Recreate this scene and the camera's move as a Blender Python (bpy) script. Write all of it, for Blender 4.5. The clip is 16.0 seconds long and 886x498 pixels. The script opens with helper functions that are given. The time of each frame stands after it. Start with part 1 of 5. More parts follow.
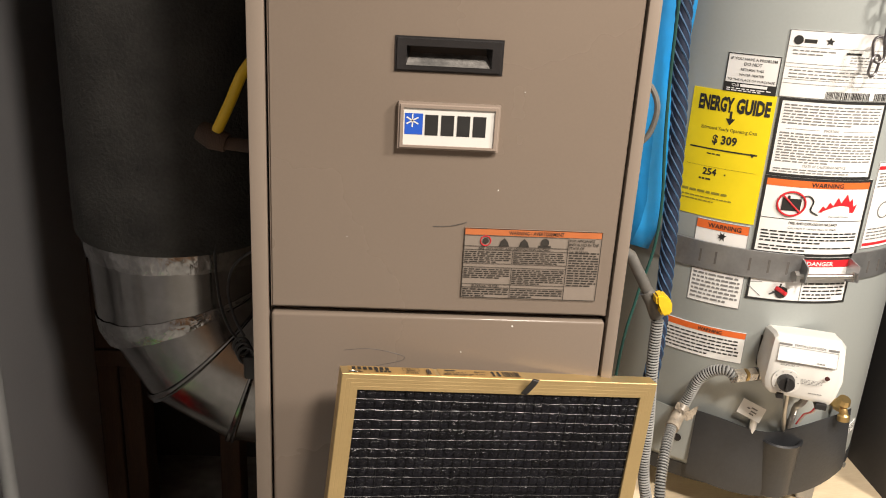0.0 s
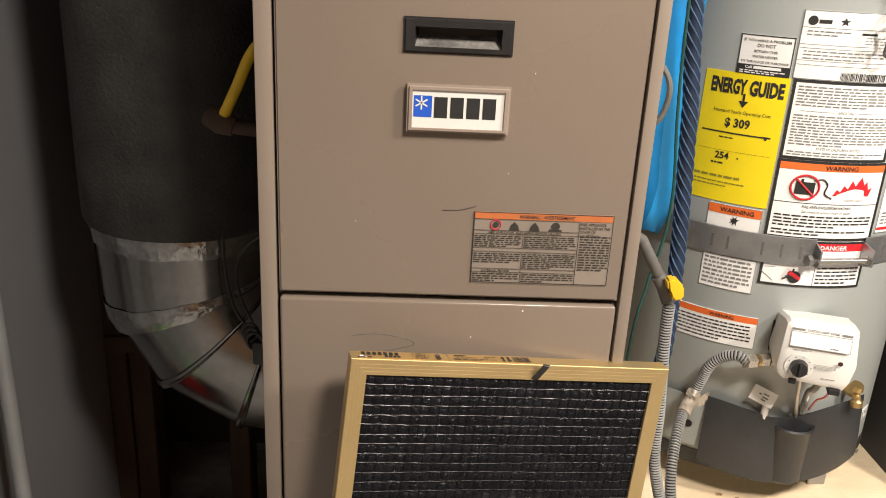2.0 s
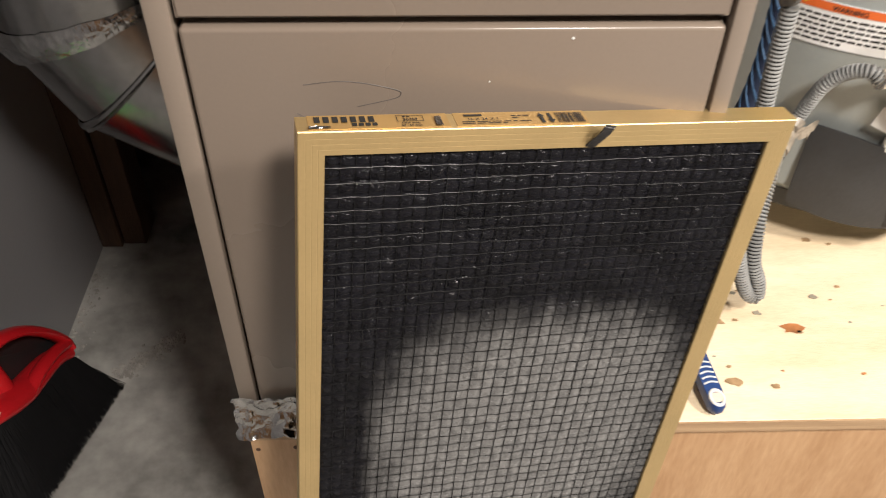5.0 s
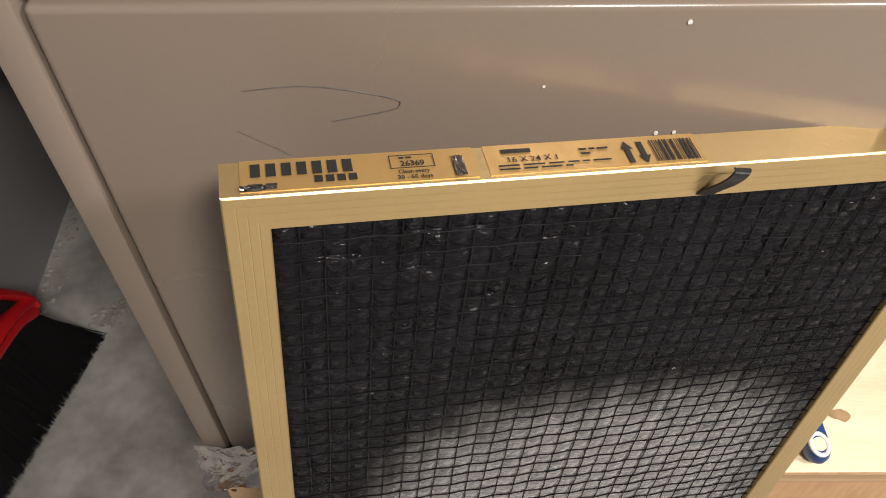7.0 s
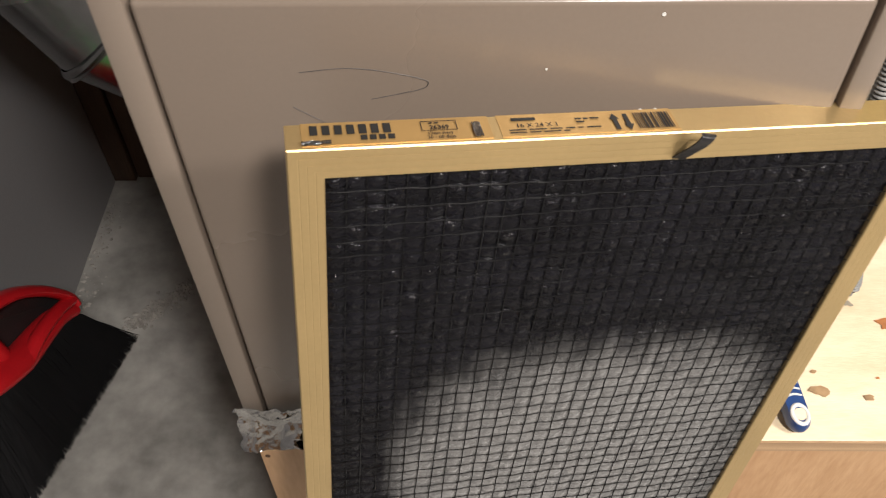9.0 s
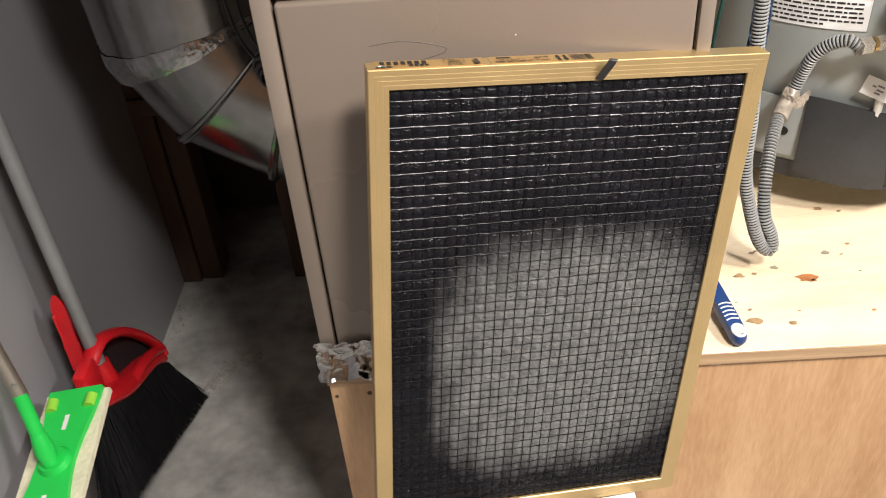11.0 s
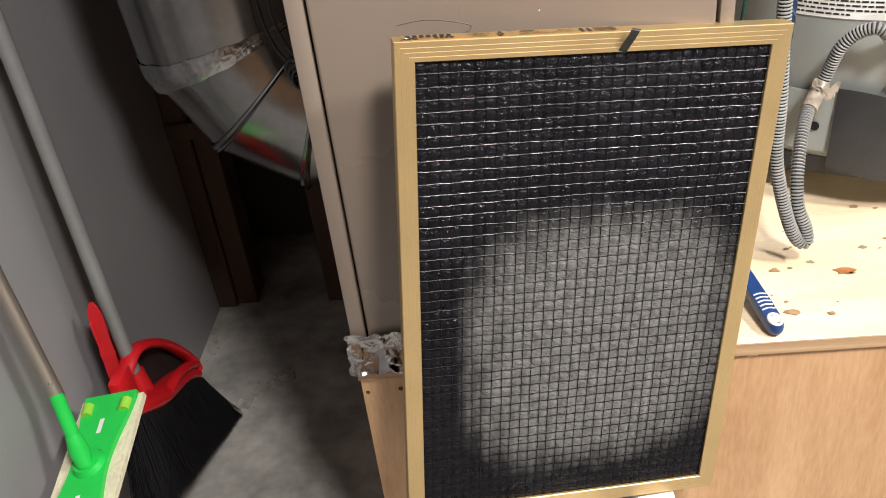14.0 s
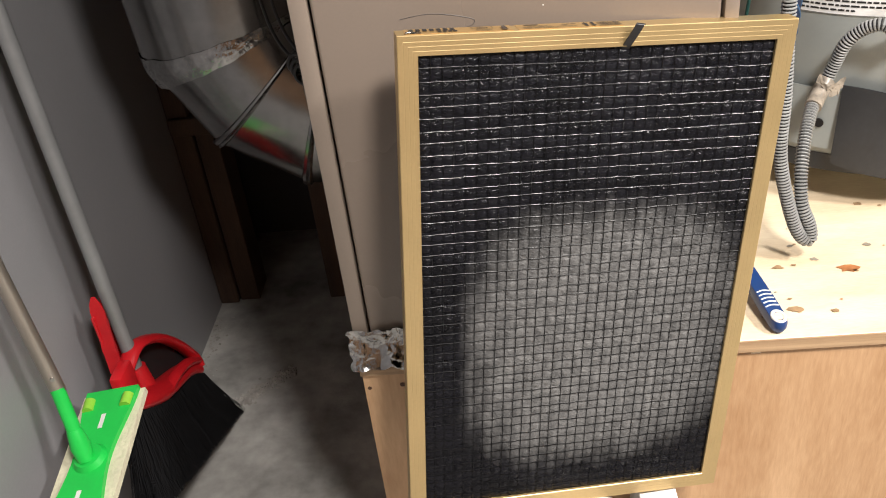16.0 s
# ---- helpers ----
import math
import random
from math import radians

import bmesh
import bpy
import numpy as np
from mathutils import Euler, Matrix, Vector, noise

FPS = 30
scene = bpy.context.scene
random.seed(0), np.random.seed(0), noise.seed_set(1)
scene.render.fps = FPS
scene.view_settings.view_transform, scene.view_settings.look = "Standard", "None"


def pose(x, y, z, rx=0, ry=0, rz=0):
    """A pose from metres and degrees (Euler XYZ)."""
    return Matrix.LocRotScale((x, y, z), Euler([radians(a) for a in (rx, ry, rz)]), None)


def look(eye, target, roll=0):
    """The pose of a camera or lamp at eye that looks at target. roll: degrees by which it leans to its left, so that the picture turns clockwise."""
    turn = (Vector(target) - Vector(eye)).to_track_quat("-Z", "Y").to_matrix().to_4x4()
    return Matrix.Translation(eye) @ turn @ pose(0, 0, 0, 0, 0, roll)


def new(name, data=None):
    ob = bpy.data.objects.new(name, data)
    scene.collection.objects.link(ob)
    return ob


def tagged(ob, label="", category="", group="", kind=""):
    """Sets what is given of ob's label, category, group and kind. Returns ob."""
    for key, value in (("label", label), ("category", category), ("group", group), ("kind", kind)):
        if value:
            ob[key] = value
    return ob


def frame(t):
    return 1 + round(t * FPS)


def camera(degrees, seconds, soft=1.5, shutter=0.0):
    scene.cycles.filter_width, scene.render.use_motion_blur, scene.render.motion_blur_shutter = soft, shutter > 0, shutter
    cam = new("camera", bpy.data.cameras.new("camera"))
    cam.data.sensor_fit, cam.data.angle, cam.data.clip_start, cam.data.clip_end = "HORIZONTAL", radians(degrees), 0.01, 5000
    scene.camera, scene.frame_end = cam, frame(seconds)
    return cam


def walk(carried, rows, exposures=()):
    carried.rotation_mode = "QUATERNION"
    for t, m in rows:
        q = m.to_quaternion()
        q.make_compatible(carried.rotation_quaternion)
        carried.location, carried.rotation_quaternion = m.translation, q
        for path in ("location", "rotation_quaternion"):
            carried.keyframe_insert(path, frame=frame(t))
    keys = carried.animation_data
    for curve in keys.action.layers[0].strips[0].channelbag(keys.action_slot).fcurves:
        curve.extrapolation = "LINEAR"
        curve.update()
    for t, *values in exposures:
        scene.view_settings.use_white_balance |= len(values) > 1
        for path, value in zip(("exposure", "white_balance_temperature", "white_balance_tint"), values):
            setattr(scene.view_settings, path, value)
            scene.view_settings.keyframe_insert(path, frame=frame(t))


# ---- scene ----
cam = camera(55.2, 16.0, soft=1.0, shutter=0.6)
PATH = [
    (0, (-0.06, 0.016, 1.402), (0.062, 1.893, 0.723), 3.3),
    (0.5, (-0.06, 0.02, 1.4), (0.058, 1.894, 0.712), 3.3),
    (1, (-0.061, 0.018, 1.398), (0.052, 1.891, 0.706), 3.0),
    (1.5, (-0.061, 0.023, 1.398), (0.047, 1.892, 0.694), 3.0),
    (2, (-0.061, 0.024, 1.395), (0.043, 1.892, 0.687), 3.0),
    (2.5, (-0.061, 0.025, 1.394), (0.037, 1.89, 0.681), 2.8),
    (3, (-0.061, 0.033, 1.388), (0.018, 1.889, 0.647), 2.2),
    (3.5, (-0.057, 0.072, 1.356), (0.009, 1.857, 0.456), 2.7),
    (4, (-0.048, 0.143, 1.325), (0.029, 1.792, 0.196), 2.2),
    (4.2, (-0.035, 0.184, 1.32), (0.055, 1.794, 0.137), 1.7),
    (6.3, (-0.022, 0.641, 1.201), (-0.022, 1.876, -0.373), -1.1),
    (6.5, (-0.02, 0.649, 1.196), (-0.021, 1.866, -0.39), -0.7),
    (7, (-0.017, 0.647, 1.201), (-0.023, 1.866, -0.385), -0.5),
    (7.5, (-0.022, 0.645, 1.203), (-0.03, 1.875, -0.374), -0.3),
    (8, (-0.019, 0.635, 1.213), (-0.036, 1.858, -0.369), -0.5),
    (8.2, (-0.018, 0.634, 1.214), (-0.041, 1.853, -0.371), -0.7),
    (10.3, (-0.032, 0.303, 1.284), (-0.055, 1.808, -0.033), -1.6),
    (10.5, (-0.03, 0.265, 1.279), (-0.063, 1.799, -0.003), -2.5),
    (11, (-0.03, 0.166, 1.263), (-0.087, 1.765, 0.064), -4.7),
    (11.5, (-0.031, 0.132, 1.239), (-0.12, 1.775, 0.102), -5.8),
    (12, (-0.038, 0.122, 1.221), (-0.163, 1.787, 0.119), -6.4),
    (12.5, (-0.029, 0.125, 1.204), (-0.164, 1.792, 0.107), -7.3),
    (13, (-0.025, 0.123, 1.201), (-0.156, 1.79, 0.104), -7.2),
    (13.5, (-0.028, 0.119, 1.198), (-0.162, 1.79, 0.108), -6.7),
    (14, (-0.027, 0.117, 1.197), (-0.16, 1.792, 0.113), -6.8),
    (14.5, (-0.026, 0.116, 1.197), (-0.162, 1.793, 0.116), -6.9),
    (15, (-0.027, 0.117, 1.197), (-0.166, 1.792, 0.113), -7.0),
    (15.5, (-0.028, 0.116, 1.195), (-0.169, 1.789, 0.109), -6.8),
    (16, (-0.028, 0.118, 1.193), (-0.166, 1.791, 0.105), -6.7),
]
EXPOSURE = [(0, -0.23, 6650, 10), (3.0, -0.23, 6650, 10), (4.2, -0.03, 6400, 10), (6.3, -0.31, 6300, 10), (8.2, -0.30, 6250, 10), (10.5, 0.02, 6150, 10), (12.0, 0.10, 6100, 10), (16.0, 0.10, 6100, 10)]
walk(cam, [(t, look(eye, target, roll)) for t, eye, target, roll in PATH], EXPOSURE)

# ---- world and light ----
world = bpy.data.worlds.new("room_air")
scene.world = world
world.use_nodes = True
world.node_tree.nodes["Background"].inputs[0].default_value = (0.45, 0.62, 1.0, 1)
world.node_tree.nodes["Background"].inputs[1].default_value = 0.02


# two broad ceiling lamps in the room, one before the furnace and one further to its right
for place, size, power in (((0.60, -0.26, 2.46), 0.38, 80), ((1.60, 0.00, 2.44), 0.34, 88)):
    lamp = bpy.data.lights.new("ceiling_lamp", "AREA")
    lamp.shape, lamp.size, lamp.energy, lamp.color = "DISK", size, power, (1.0, 0.905, 0.80)
    new("ceiling_lamp", lamp).location = place


# ---- materials ----
def mat(name, col, rough=0.5, metal=0.0, var=0.12, scale=6.0, fine=90.0, bump=0.0, bscale=120.0, stretch=(1, 1, 1), spec=0.5, dark=None, spots=0.0):
    """Principled paint with slow stains, fine grain and relief."""
    m = bpy.data.materials.new(name)
    m.use_nodes = True
    nt = m.node_tree
    p = nt.nodes["Principled BSDF"]
    add = nt.nodes.new
    co, mp = add("ShaderNodeTexCoord"), add("ShaderNodeMapping")
    mp.inputs["Scale"].default_value = stretch
    nt.links.new(co.outputs["Object"], mp.inputs["Vector"])
    n1, n2 = add("ShaderNodeTexNoise"), add("ShaderNodeTexNoise")
    n1.inputs["Scale"].default_value, n1.inputs["Detail"].default_value = scale, 5
    n2.inputs["Scale"].default_value, n2.inputs["Detail"].default_value = fine, 3
    for n in (n1, n2):
        nt.links.new(mp.outputs[0], n.inputs["Vector"])
    add_n = add("ShaderNodeMath")
    add_n.operation = "MULTIPLY_ADD"
    nt.links.new(n2.outputs["Fac"], add_n.inputs[0])
    add_n.inputs[1].default_value = 0.35
    nt.links.new(n1.outputs["Fac"], add_n.inputs[2])
    ramp = add("ShaderNodeMapRange")
    ramp.inputs["From Min"].default_value, ramp.inputs["From Max"].default_value = 0.4, 0.95
    nt.links.new(add_n.outputs[0], ramp.inputs["Value"])
    mix = add("ShaderNodeMix")
    mix.data_type = "RGBA"
    lo = dark or [c * (1 - var * 1.6) for c in col]
    mix.inputs["A"].default_value = (*lo, 1)
    mix.inputs["B"].default_value = (*[min(1, c * (1 + var * 0.6)) for c in col], 1)
    nt.links.new(ramp.outputs[0], mix.inputs["Factor"])
    nt.links.new(mix.outputs["Result"], p.inputs["Base Color"])
    p.inputs["Metallic"].default_value = metal
    p.inputs["Specular IOR Level"].default_value = spec
    rr = add("ShaderNodeMapRange")
    rr.inputs["To Min"].default_value, rr.inputs["To Max"].default_value = max(0.03, rough - 0.08), min(1, rough + 0.08)
    nt.links.new(n1.outputs["Fac"], rr.inputs["Value"])
    nt.links.new(rr.outputs[0], p.inputs["Roughness"])
    if bump:
        n3, b = add("ShaderNodeTexNoise"), add("ShaderNodeBump")
        n3.inputs["Scale"].default_value, n3.inputs["Detail"].default_value = bscale, 4
        nt.links.new(mp.outputs[0], n3.inputs["Vector"])
        nt.links.new(n3.outputs["Fac"], b.inputs["Height"])
        b.inputs["Strength"].default_value, b.inputs["Distance"].default_value = bump, 0.004
        nt.links.new(b.outputs[0], p.inputs["Normal"])
    return m


PAINT = mat("furnace_paint", (0.212, 0.170, 0.137), 0.27, 0, 0.05, 3, 300, 0.015, 500)
FLANGE = mat("furnace_flange_paint", (0.25, 0.203, 0.165), 0.42, 0, 0.05, 3, 300)
STEEL_IN = mat("galvanised_inside", (0.20, 0.19, 0.18), 0.5, 0.6)
BLACK_PL = mat("black_plastic", (0.018, 0.017, 0.018), 0.4, 0, 0.2, 20, 200, 0.1, 400)
DUSTY_PL = mat("dusty_black_plastic", (0.20, 0.19, 0.18), 0.8, 0, 0.6, 40, 200, 0.3, 300, dark=(0.03, 0.03, 0.03))
TAN_PL = mat("tan_plastic", (0.30, 0.24, 0.20), 0.4, 0, 0.05)
WHITE_PAPER = mat("white_label_paper", (0.84, 0.84, 0.83), 0.45, 0, 0.04, 20)
WHITE_PL = mat("white_plastic", (0.72, 0.71, 0.68), 0.35, 0, 0.04, 10)
TAN_LABEL = mat("tan_label_film", (0.245, 0.205, 0.172), 0.4, 0, 0.06, 30)
INK = mat("black_ink", (0.02, 0.02, 0.02), 0.5, 0, 0.1, 60)
FADED_INK = mat("faded_ink", (0.04, 0.035, 0.03), 0.5, 0, 0.25, 80)
GREY_INK = mat("grey_ink", (0.22, 0.22, 0.22), 0.5, 0, 0.2, 80)
ORANGE = mat("orange_print", (0.75, 0.15, 0.03), 0.45, 0, 0.08, 30)
DULL_ORANGE = mat("dull_orange_print", (0.50, 0.15, 0.05), 0.45, 0, 0.08, 30)
RED_INK = mat("red_print", (0.62, 0.02, 0.03), 0.45, 0, 0.08, 30)
BLUE_INK = mat("blue_print", (0.02, 0.10, 0.55), 0.4, 0, 0.05, 30)
YELLOW_PAPER = mat("yellow_label_paper", (0.86, 0.68, 0.015), 0.4, 0, 0.05, 15)
YELLOW_PL = mat("yellow_plastic", (0.80, 0.52, 0.02), 0.4, 0, 0.1, 40)
GOLD = mat("gold_anodised_aluminium", (0.58, 0.425, 0.205), 0.38, 0.7, 0.08, 12, 260, 0.04, 300)
GOLD_LABEL = mat("gold_label_film", (0.54, 0.345, 0.135), 0.3, 0.5, 0.10, 25)
WIRE = mat("black_coated_wire", (0.008, 0.008, 0.009), 0.26, 0.0, 0.6, 30, spec=0.30)
HEATER = mat("grey_tank_enamel", (0.36, 0.39, 0.385), 0.36, 0, 0.05, 4, 250, 0.03, 300)
HEATER_DARK = mat("dark_grey_shield", (0.028, 0.030, 0.034), 0.42, 0, 0.25, 9, 120, 0.1, 200)
GALV = mat("galvanised_strap", (0.40, 0.41, 0.42), 0.42, 0.85, 0.15, 30, 200, 0.08, 150)
DUCT = mat("galvanised_duct", (0.30, 0.295, 0.29), 0.22, 1.0, 0.2, 14, 90, 0.04, 30)
FOIL = mat("crumpled_foil_tape", (0.44, 0.435, 0.43), 0.19, 1.0, 0.25, 30, 120, 0.55, 90)
FELT = mat("dark_duct_insulation", (0.033, 0.032, 0.030), 0.8, 0, 0.55, 11, 190, 0.6, 180)
STEEL = mat("bare_steel", (0.45, 0.44, 0.42), 0.35, 0.9, 0.15, 30)
BRASS = mat("brass", (0.60, 0.42, 0.18), 0.35, 0.9, 0.2, 30)
CONDUIT = mat("grey_coated_flex", (0.30, 0.305, 0.30), 0.45, 0.1, 0.2, 40, 150)
RIB_GAP_SHADE = mat("hose_gap_shade", (0.02, 0.02, 0.021), 0.7)
CHROME = mat("plated_brass_nut", (0.80, 0.75, 0.66), 0.28, 0.8, 0.15, 40)
LENS_RED = mat("dark_red_lens", (0.06, 0.018, 0.016), 0.25)
PIPE_GREY = mat("grey_painted_pipe", (0.135, 0.13, 0.122), 0.5, 0, 0.25, 30)
BLUE_TARP = mat("bright_blue_tarp", (0.01, 0.25, 0.60), 0.45, 0, 0.15, 8, 60, 0.3, 25)
ROPE_BLUE = mat("dark_blue_rope", (0.008, 0.018, 0.05), 0.7, 0, 0.3, 60, 300)
ROPE_LIGHT = mat("light_blue_rope", (0.045, 0.11, 0.22), 0.7, 0, 0.3, 60, 300)
GREEN_CORD = mat("green_cord", (0.01, 0.07, 0.06), 0.6, 0, 0.2, 60)
RED_PL = mat("red_plastic", (0.55, 0.012, 0.018), 0.32, 0, 0.1, 20, 200)
GREEN_PL = mat("green_plastic", (0.025, 0.52, 0.07), 0.35, 0, 0.08, 20, 200)
LIME_PL = mat("lime_rubber", (0.28, 0.60, 0.05), 0.5, 0, 0.1, 30)
CLOTH = mat("cream_mop_cloth", (0.66, 0.62, 0.45), 0.9, 0, 0.12, 30, 200, 0.6, 150)
BRISTLE = mat("black_bristle", (0.005, 0.005, 0.006), 0.75, 0, 0.3, 60, spec=0.2)
POLE_GREY = mat("grey_painted_pole", (0.24, 0.245, 0.25), 0.4, 0.2, 0.1, 12)
POLE_STEEL = mat("brushed_steel_pole", (0.42, 0.38, 0.33), 0.35, 0.8, 0.1, 12, 300, stretch=(8, 8, 1))
NAVY_PL = mat("navy_plastic", (0.012, 0.045, 0.17), 0.35, 0, 0.1, 30)
STUD = mat("brown_stud_wood", (0.075, 0.043, 0.028), 0.8, 0, 0.3, 5, 80, 0.3, 90, stretch=(6, 6, 0.7))
WALL_GREY = mat("grey_wall_paint", (0.245, 0.243, 0.254), 0.42, 0, 0.06, 2.5, 200, 0.06, 260)
# closet walls near black: the poor light there is put into the colour
WALL_SHADED = mat("shaded_closet_wall", (0.045, 0.045, 0.05), 0.7, 0, 0.15, 3, 100, 0.1, 90)
ROOM_WALL = mat("room_wall_paint", (0.10, 0.098, 0.096), 0.7, 0, 0.05, 3)
OLD_TAPE = mat("old_clear_tape", (0.36, 0.31, 0.25), 0.35, 0, 0.4, 60, 200, 0.3, 80)
# unseen wall behind the camera, browned to give the duct orange reflections
WARM_REFLECTOR = mat("brown_reflector_wall", (0.30, 0.165, 0.08), 0.6, 0, 0.2, 3, 60)
CHAIN = mat("dull_chain_steel", (0.22, 0.21, 0.22), 0.35, 0.9, 0.2, 40)
PENCIL = mat("pencil_grey", (0.105, 0.09, 0.08), 0.5, 0, 0.3, 90)
CHIP = mat("white_paint_chip", (0.8, 0.8, 0.78), 0.5)


def plywood(name, col, dark, axis):
    m = mat(name, col, 0.55, 0, 0.2, 2.2, 40, 0.12, 70, stretch=axis, dark=dark)
    return m


# top colour raised above the front's to carry the glare of overhead light
PLY_TOP = plywood("plywood_top_brightened", (0.80, 0.68, 0.50), (0.66, 0.51, 0.33), (2.0, 9.0, 3.0))
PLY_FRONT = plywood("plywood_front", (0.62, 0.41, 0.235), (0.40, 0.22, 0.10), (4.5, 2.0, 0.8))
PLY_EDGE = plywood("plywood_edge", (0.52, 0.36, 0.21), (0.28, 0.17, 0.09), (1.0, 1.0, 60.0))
CONCRETE = mat("worn_concrete", (0.43, 0.418, 0.395), 0.75, 0, 0.35, 4.5, 30, 0.35, 40, dark=(0.10, 0.097, 0.09))


def media_material():
    """Black filter foam with a grey cushion of dust in its lower middle."""
    m = mat("filter_media", (0.007, 0.007, 0.010), 0.18, 0, 0.4, 25, 220, 0.7, 260, (0.6, 1, 1.3), spec=0.2)
    nt = m.node_tree
    add, link = nt.nodes.new, nt.links.new
    p = nt.nodes["Principled BSDF"]
    co, sep = add("ShaderNodeTexCoord"), add("ShaderNodeSeparateXYZ")
    link(co.outputs["Object"], sep.inputs[0])

    def math(op, a, b=None):
        n = add("ShaderNodeMath")
        n.operation = op
        for i, v in enumerate((a, b)):
            if v is None:
                continue
            if isinstance(v, (int, float)):
                n.inputs[i].default_value = v
            else:
                link(v, n.inputs[i])
        return n.outputs[0]

    wob = add("ShaderNodeTexNoise")
    wob.inputs["Scale"].default_value = 28
    link(co.outputs["Object"], wob.inputs["Vector"])
    streak, smap = add("ShaderNodeTexNoise"), add("ShaderNodeMapping")
    smap.inputs["Scale"].default_value = (60, 1, 7)
    link(co.outputs["Object"], smap.inputs["Vector"])
    link(smap.outputs[0], streak.inputs["Vector"])
    streak.inputs["Scale"].default_value = 1.0
    w = math("ADD", math("MULTIPLY", math("SUBTRACT", wob.outputs["Fac"], 0.5), 1.0), math("MULTIPLY", math("SUBTRACT", streak.outputs["Fac"], 0.5), 0.9))
    u = math("POWER", math("ABSOLUTE", math("DIVIDE", math("SUBTRACT", sep.outputs["X"], 0.227), 0.148)), 3.2)
    v = math("POWER", math("ABSOLUTE", math("DIVIDE", math("SUBTRACT", sep.outputs["Z"], -0.364), 0.160)), 3.2)
    d = math("ADD", math("ADD", u, v), w)
    rng = add("ShaderNodeMapRange")
    rng.interpolation_type = "SMOOTHSTEP"
    rng.inputs["From Min"].default_value, rng.inputs["From Max"].default_value = 1.75, 0.20
    link(d, rng.inputs["Value"])
    old = p.inputs["Base Color"].links[0].from_socket
    mix = add("ShaderNodeMix")
    mix.data_type = "RGBA"
    link(old, mix.inputs["A"])
    n = add("ShaderNodeTexNoise")
    n.inputs["Scale"].default_value, n.inputs["Detail"].default_value = 90, 4
    link(co.outputs["Object"], n.inputs["Vector"])
    gm = add("ShaderNodeMix")
    gm.data_type = "RGBA"
    gm.inputs["A"].default_value, gm.inputs["B"].default_value = (0.012, 0.012, 0.013, 1), (0.27, 0.266, 0.26, 1)
    link(n.outputs["Fac"], gm.inputs["Factor"])
    link(gm.outputs["Result"], mix.inputs["B"])
    link(math("MULTIPLY", rng.outputs[0], 0.9), mix.inputs["Factor"])
    link(mix.outputs["Result"], p.inputs["Base Color"])
    matt = add("ShaderNodeMix")
    link(rng.outputs[0], matt.inputs["Factor"])
    if p.inputs["Roughness"].links:
        link(p.inputs["Roughness"].links[0].from_socket, matt.inputs["A"])
    else:
        matt.inputs["A"].default_value = 0.2
    matt.inputs["B"].default_value = 0.42
    link(math("MULTIPLY", rng.outputs[0], 0.3), p.inputs["Sheen Weight"])
    link(matt.outputs["Result"], p.inputs["Roughness"])
    return m


MEDIA = media_material()


# ---- mesh helpers ----
def thing(name, label, category, place=(0, 0, 0), group="", kind="", m=None):
    ob = new(name)
    ob.empty_display_size = 0.05
    ob.matrix_basis = m if m is not None else Matrix.Translation(place)
    return tagged(ob, label, category, group, kind)


def mesh_from(name, bm, material, smooth=False):
    me = bpy.data.meshes.new(name)
    bmesh.ops.recalc_face_normals(bm, faces=bm.faces)
    bm.to_mesh(me)
    bm.free()
    for m in material if isinstance(material, (list, tuple)) else [material]:
        me.materials.append(m)
    if smooth:
        me.polygons.foreach_set("use_smooth", [True] * len(me.polygons))
        me.set_sharp_from_angle(angle=radians(38))
    return me


def part(name, bm, material, parent, label="", smooth=False, local=False):
    ob = new(name, mesh_from(name, bm, material, smooth))
    if parent is not None:
        ob.parent = parent
        if not local and parent.type == "EMPTY":
            ob.matrix_parent_inverse = parent.matrix_basis.inverted()
    return tagged(ob, label)


def single(name, bm, material, label, category, kind="", group="", smooth=False):
    return tagged(new(name, mesh_from(name, bm, material, smooth)), label, category, group, kind)


def box(bm, x0, x1, y0, y1, z0, z1, bevel=0.0, seg=2):
    vs = [bm.verts.new(c) for c in ((x0, y0, z0), (x1, y0, z0), (x1, y1, z0), (x0, y1, z0), (x0, y0, z1), (x1, y0, z1), (x1, y1, z1), (x0, y1, z1))]
    fs = [bm.faces.new([vs[i] for i in q]) for q in ((0, 3, 2, 1), (4, 5, 6, 7), (0, 1, 5, 4), (1, 2, 6, 5), (2, 3, 7, 6), (3, 0, 4, 7))]
    if bevel:
        es = list({e for f in fs for e in f.edges})
        bmesh.ops.bevel(bm, geom=es, offset=bevel, segments=seg, affect="EDGES", profile=0.5)
    return bm


def boxed(*a, **k):
    return box(bmesh.new(), *a, **k)


def prism(bm, pts, y0, y1, m=None):
    """A plate with outline pts (x, z) between y0 and y1."""
    a = [bm.verts.new((x, y0, z)) for x, z in pts]
    b = [bm.verts.new((x, y1, z)) for x, z in pts]
    n = len(pts)
    bm.faces.new(a)
    bm.faces.new(b[::-1])
    for i in range(n):
        bm.faces.new((a[i], b[i], b[(i + 1) % n], a[(i + 1) % n]))
    if m is not None:
        bmesh.ops.transform(bm, matrix=m, verts=a + b)
    return bm


def smooth_path(pts, steps=10):
    pts = [Vector(p) for p in pts]
    ext = [2 * pts[0] - pts[1]] + pts + [2 * pts[-1] - pts[-2]]
    out = []
    for i in range(1, len(ext) - 2):
        p0, p1, p2, p3 = ext[i - 1:i + 3]
        for k in range(steps):
            t = k / steps
            out.append(0.5 * ((2 * p1) + (p2 - p0) * t + (2 * p0 - 5 * p1 + 4 * p2 - p3) * t * t + (3 * p1 - p0 - 3 * p2 + p3) * t ** 3))
    return out + [pts[-1]]


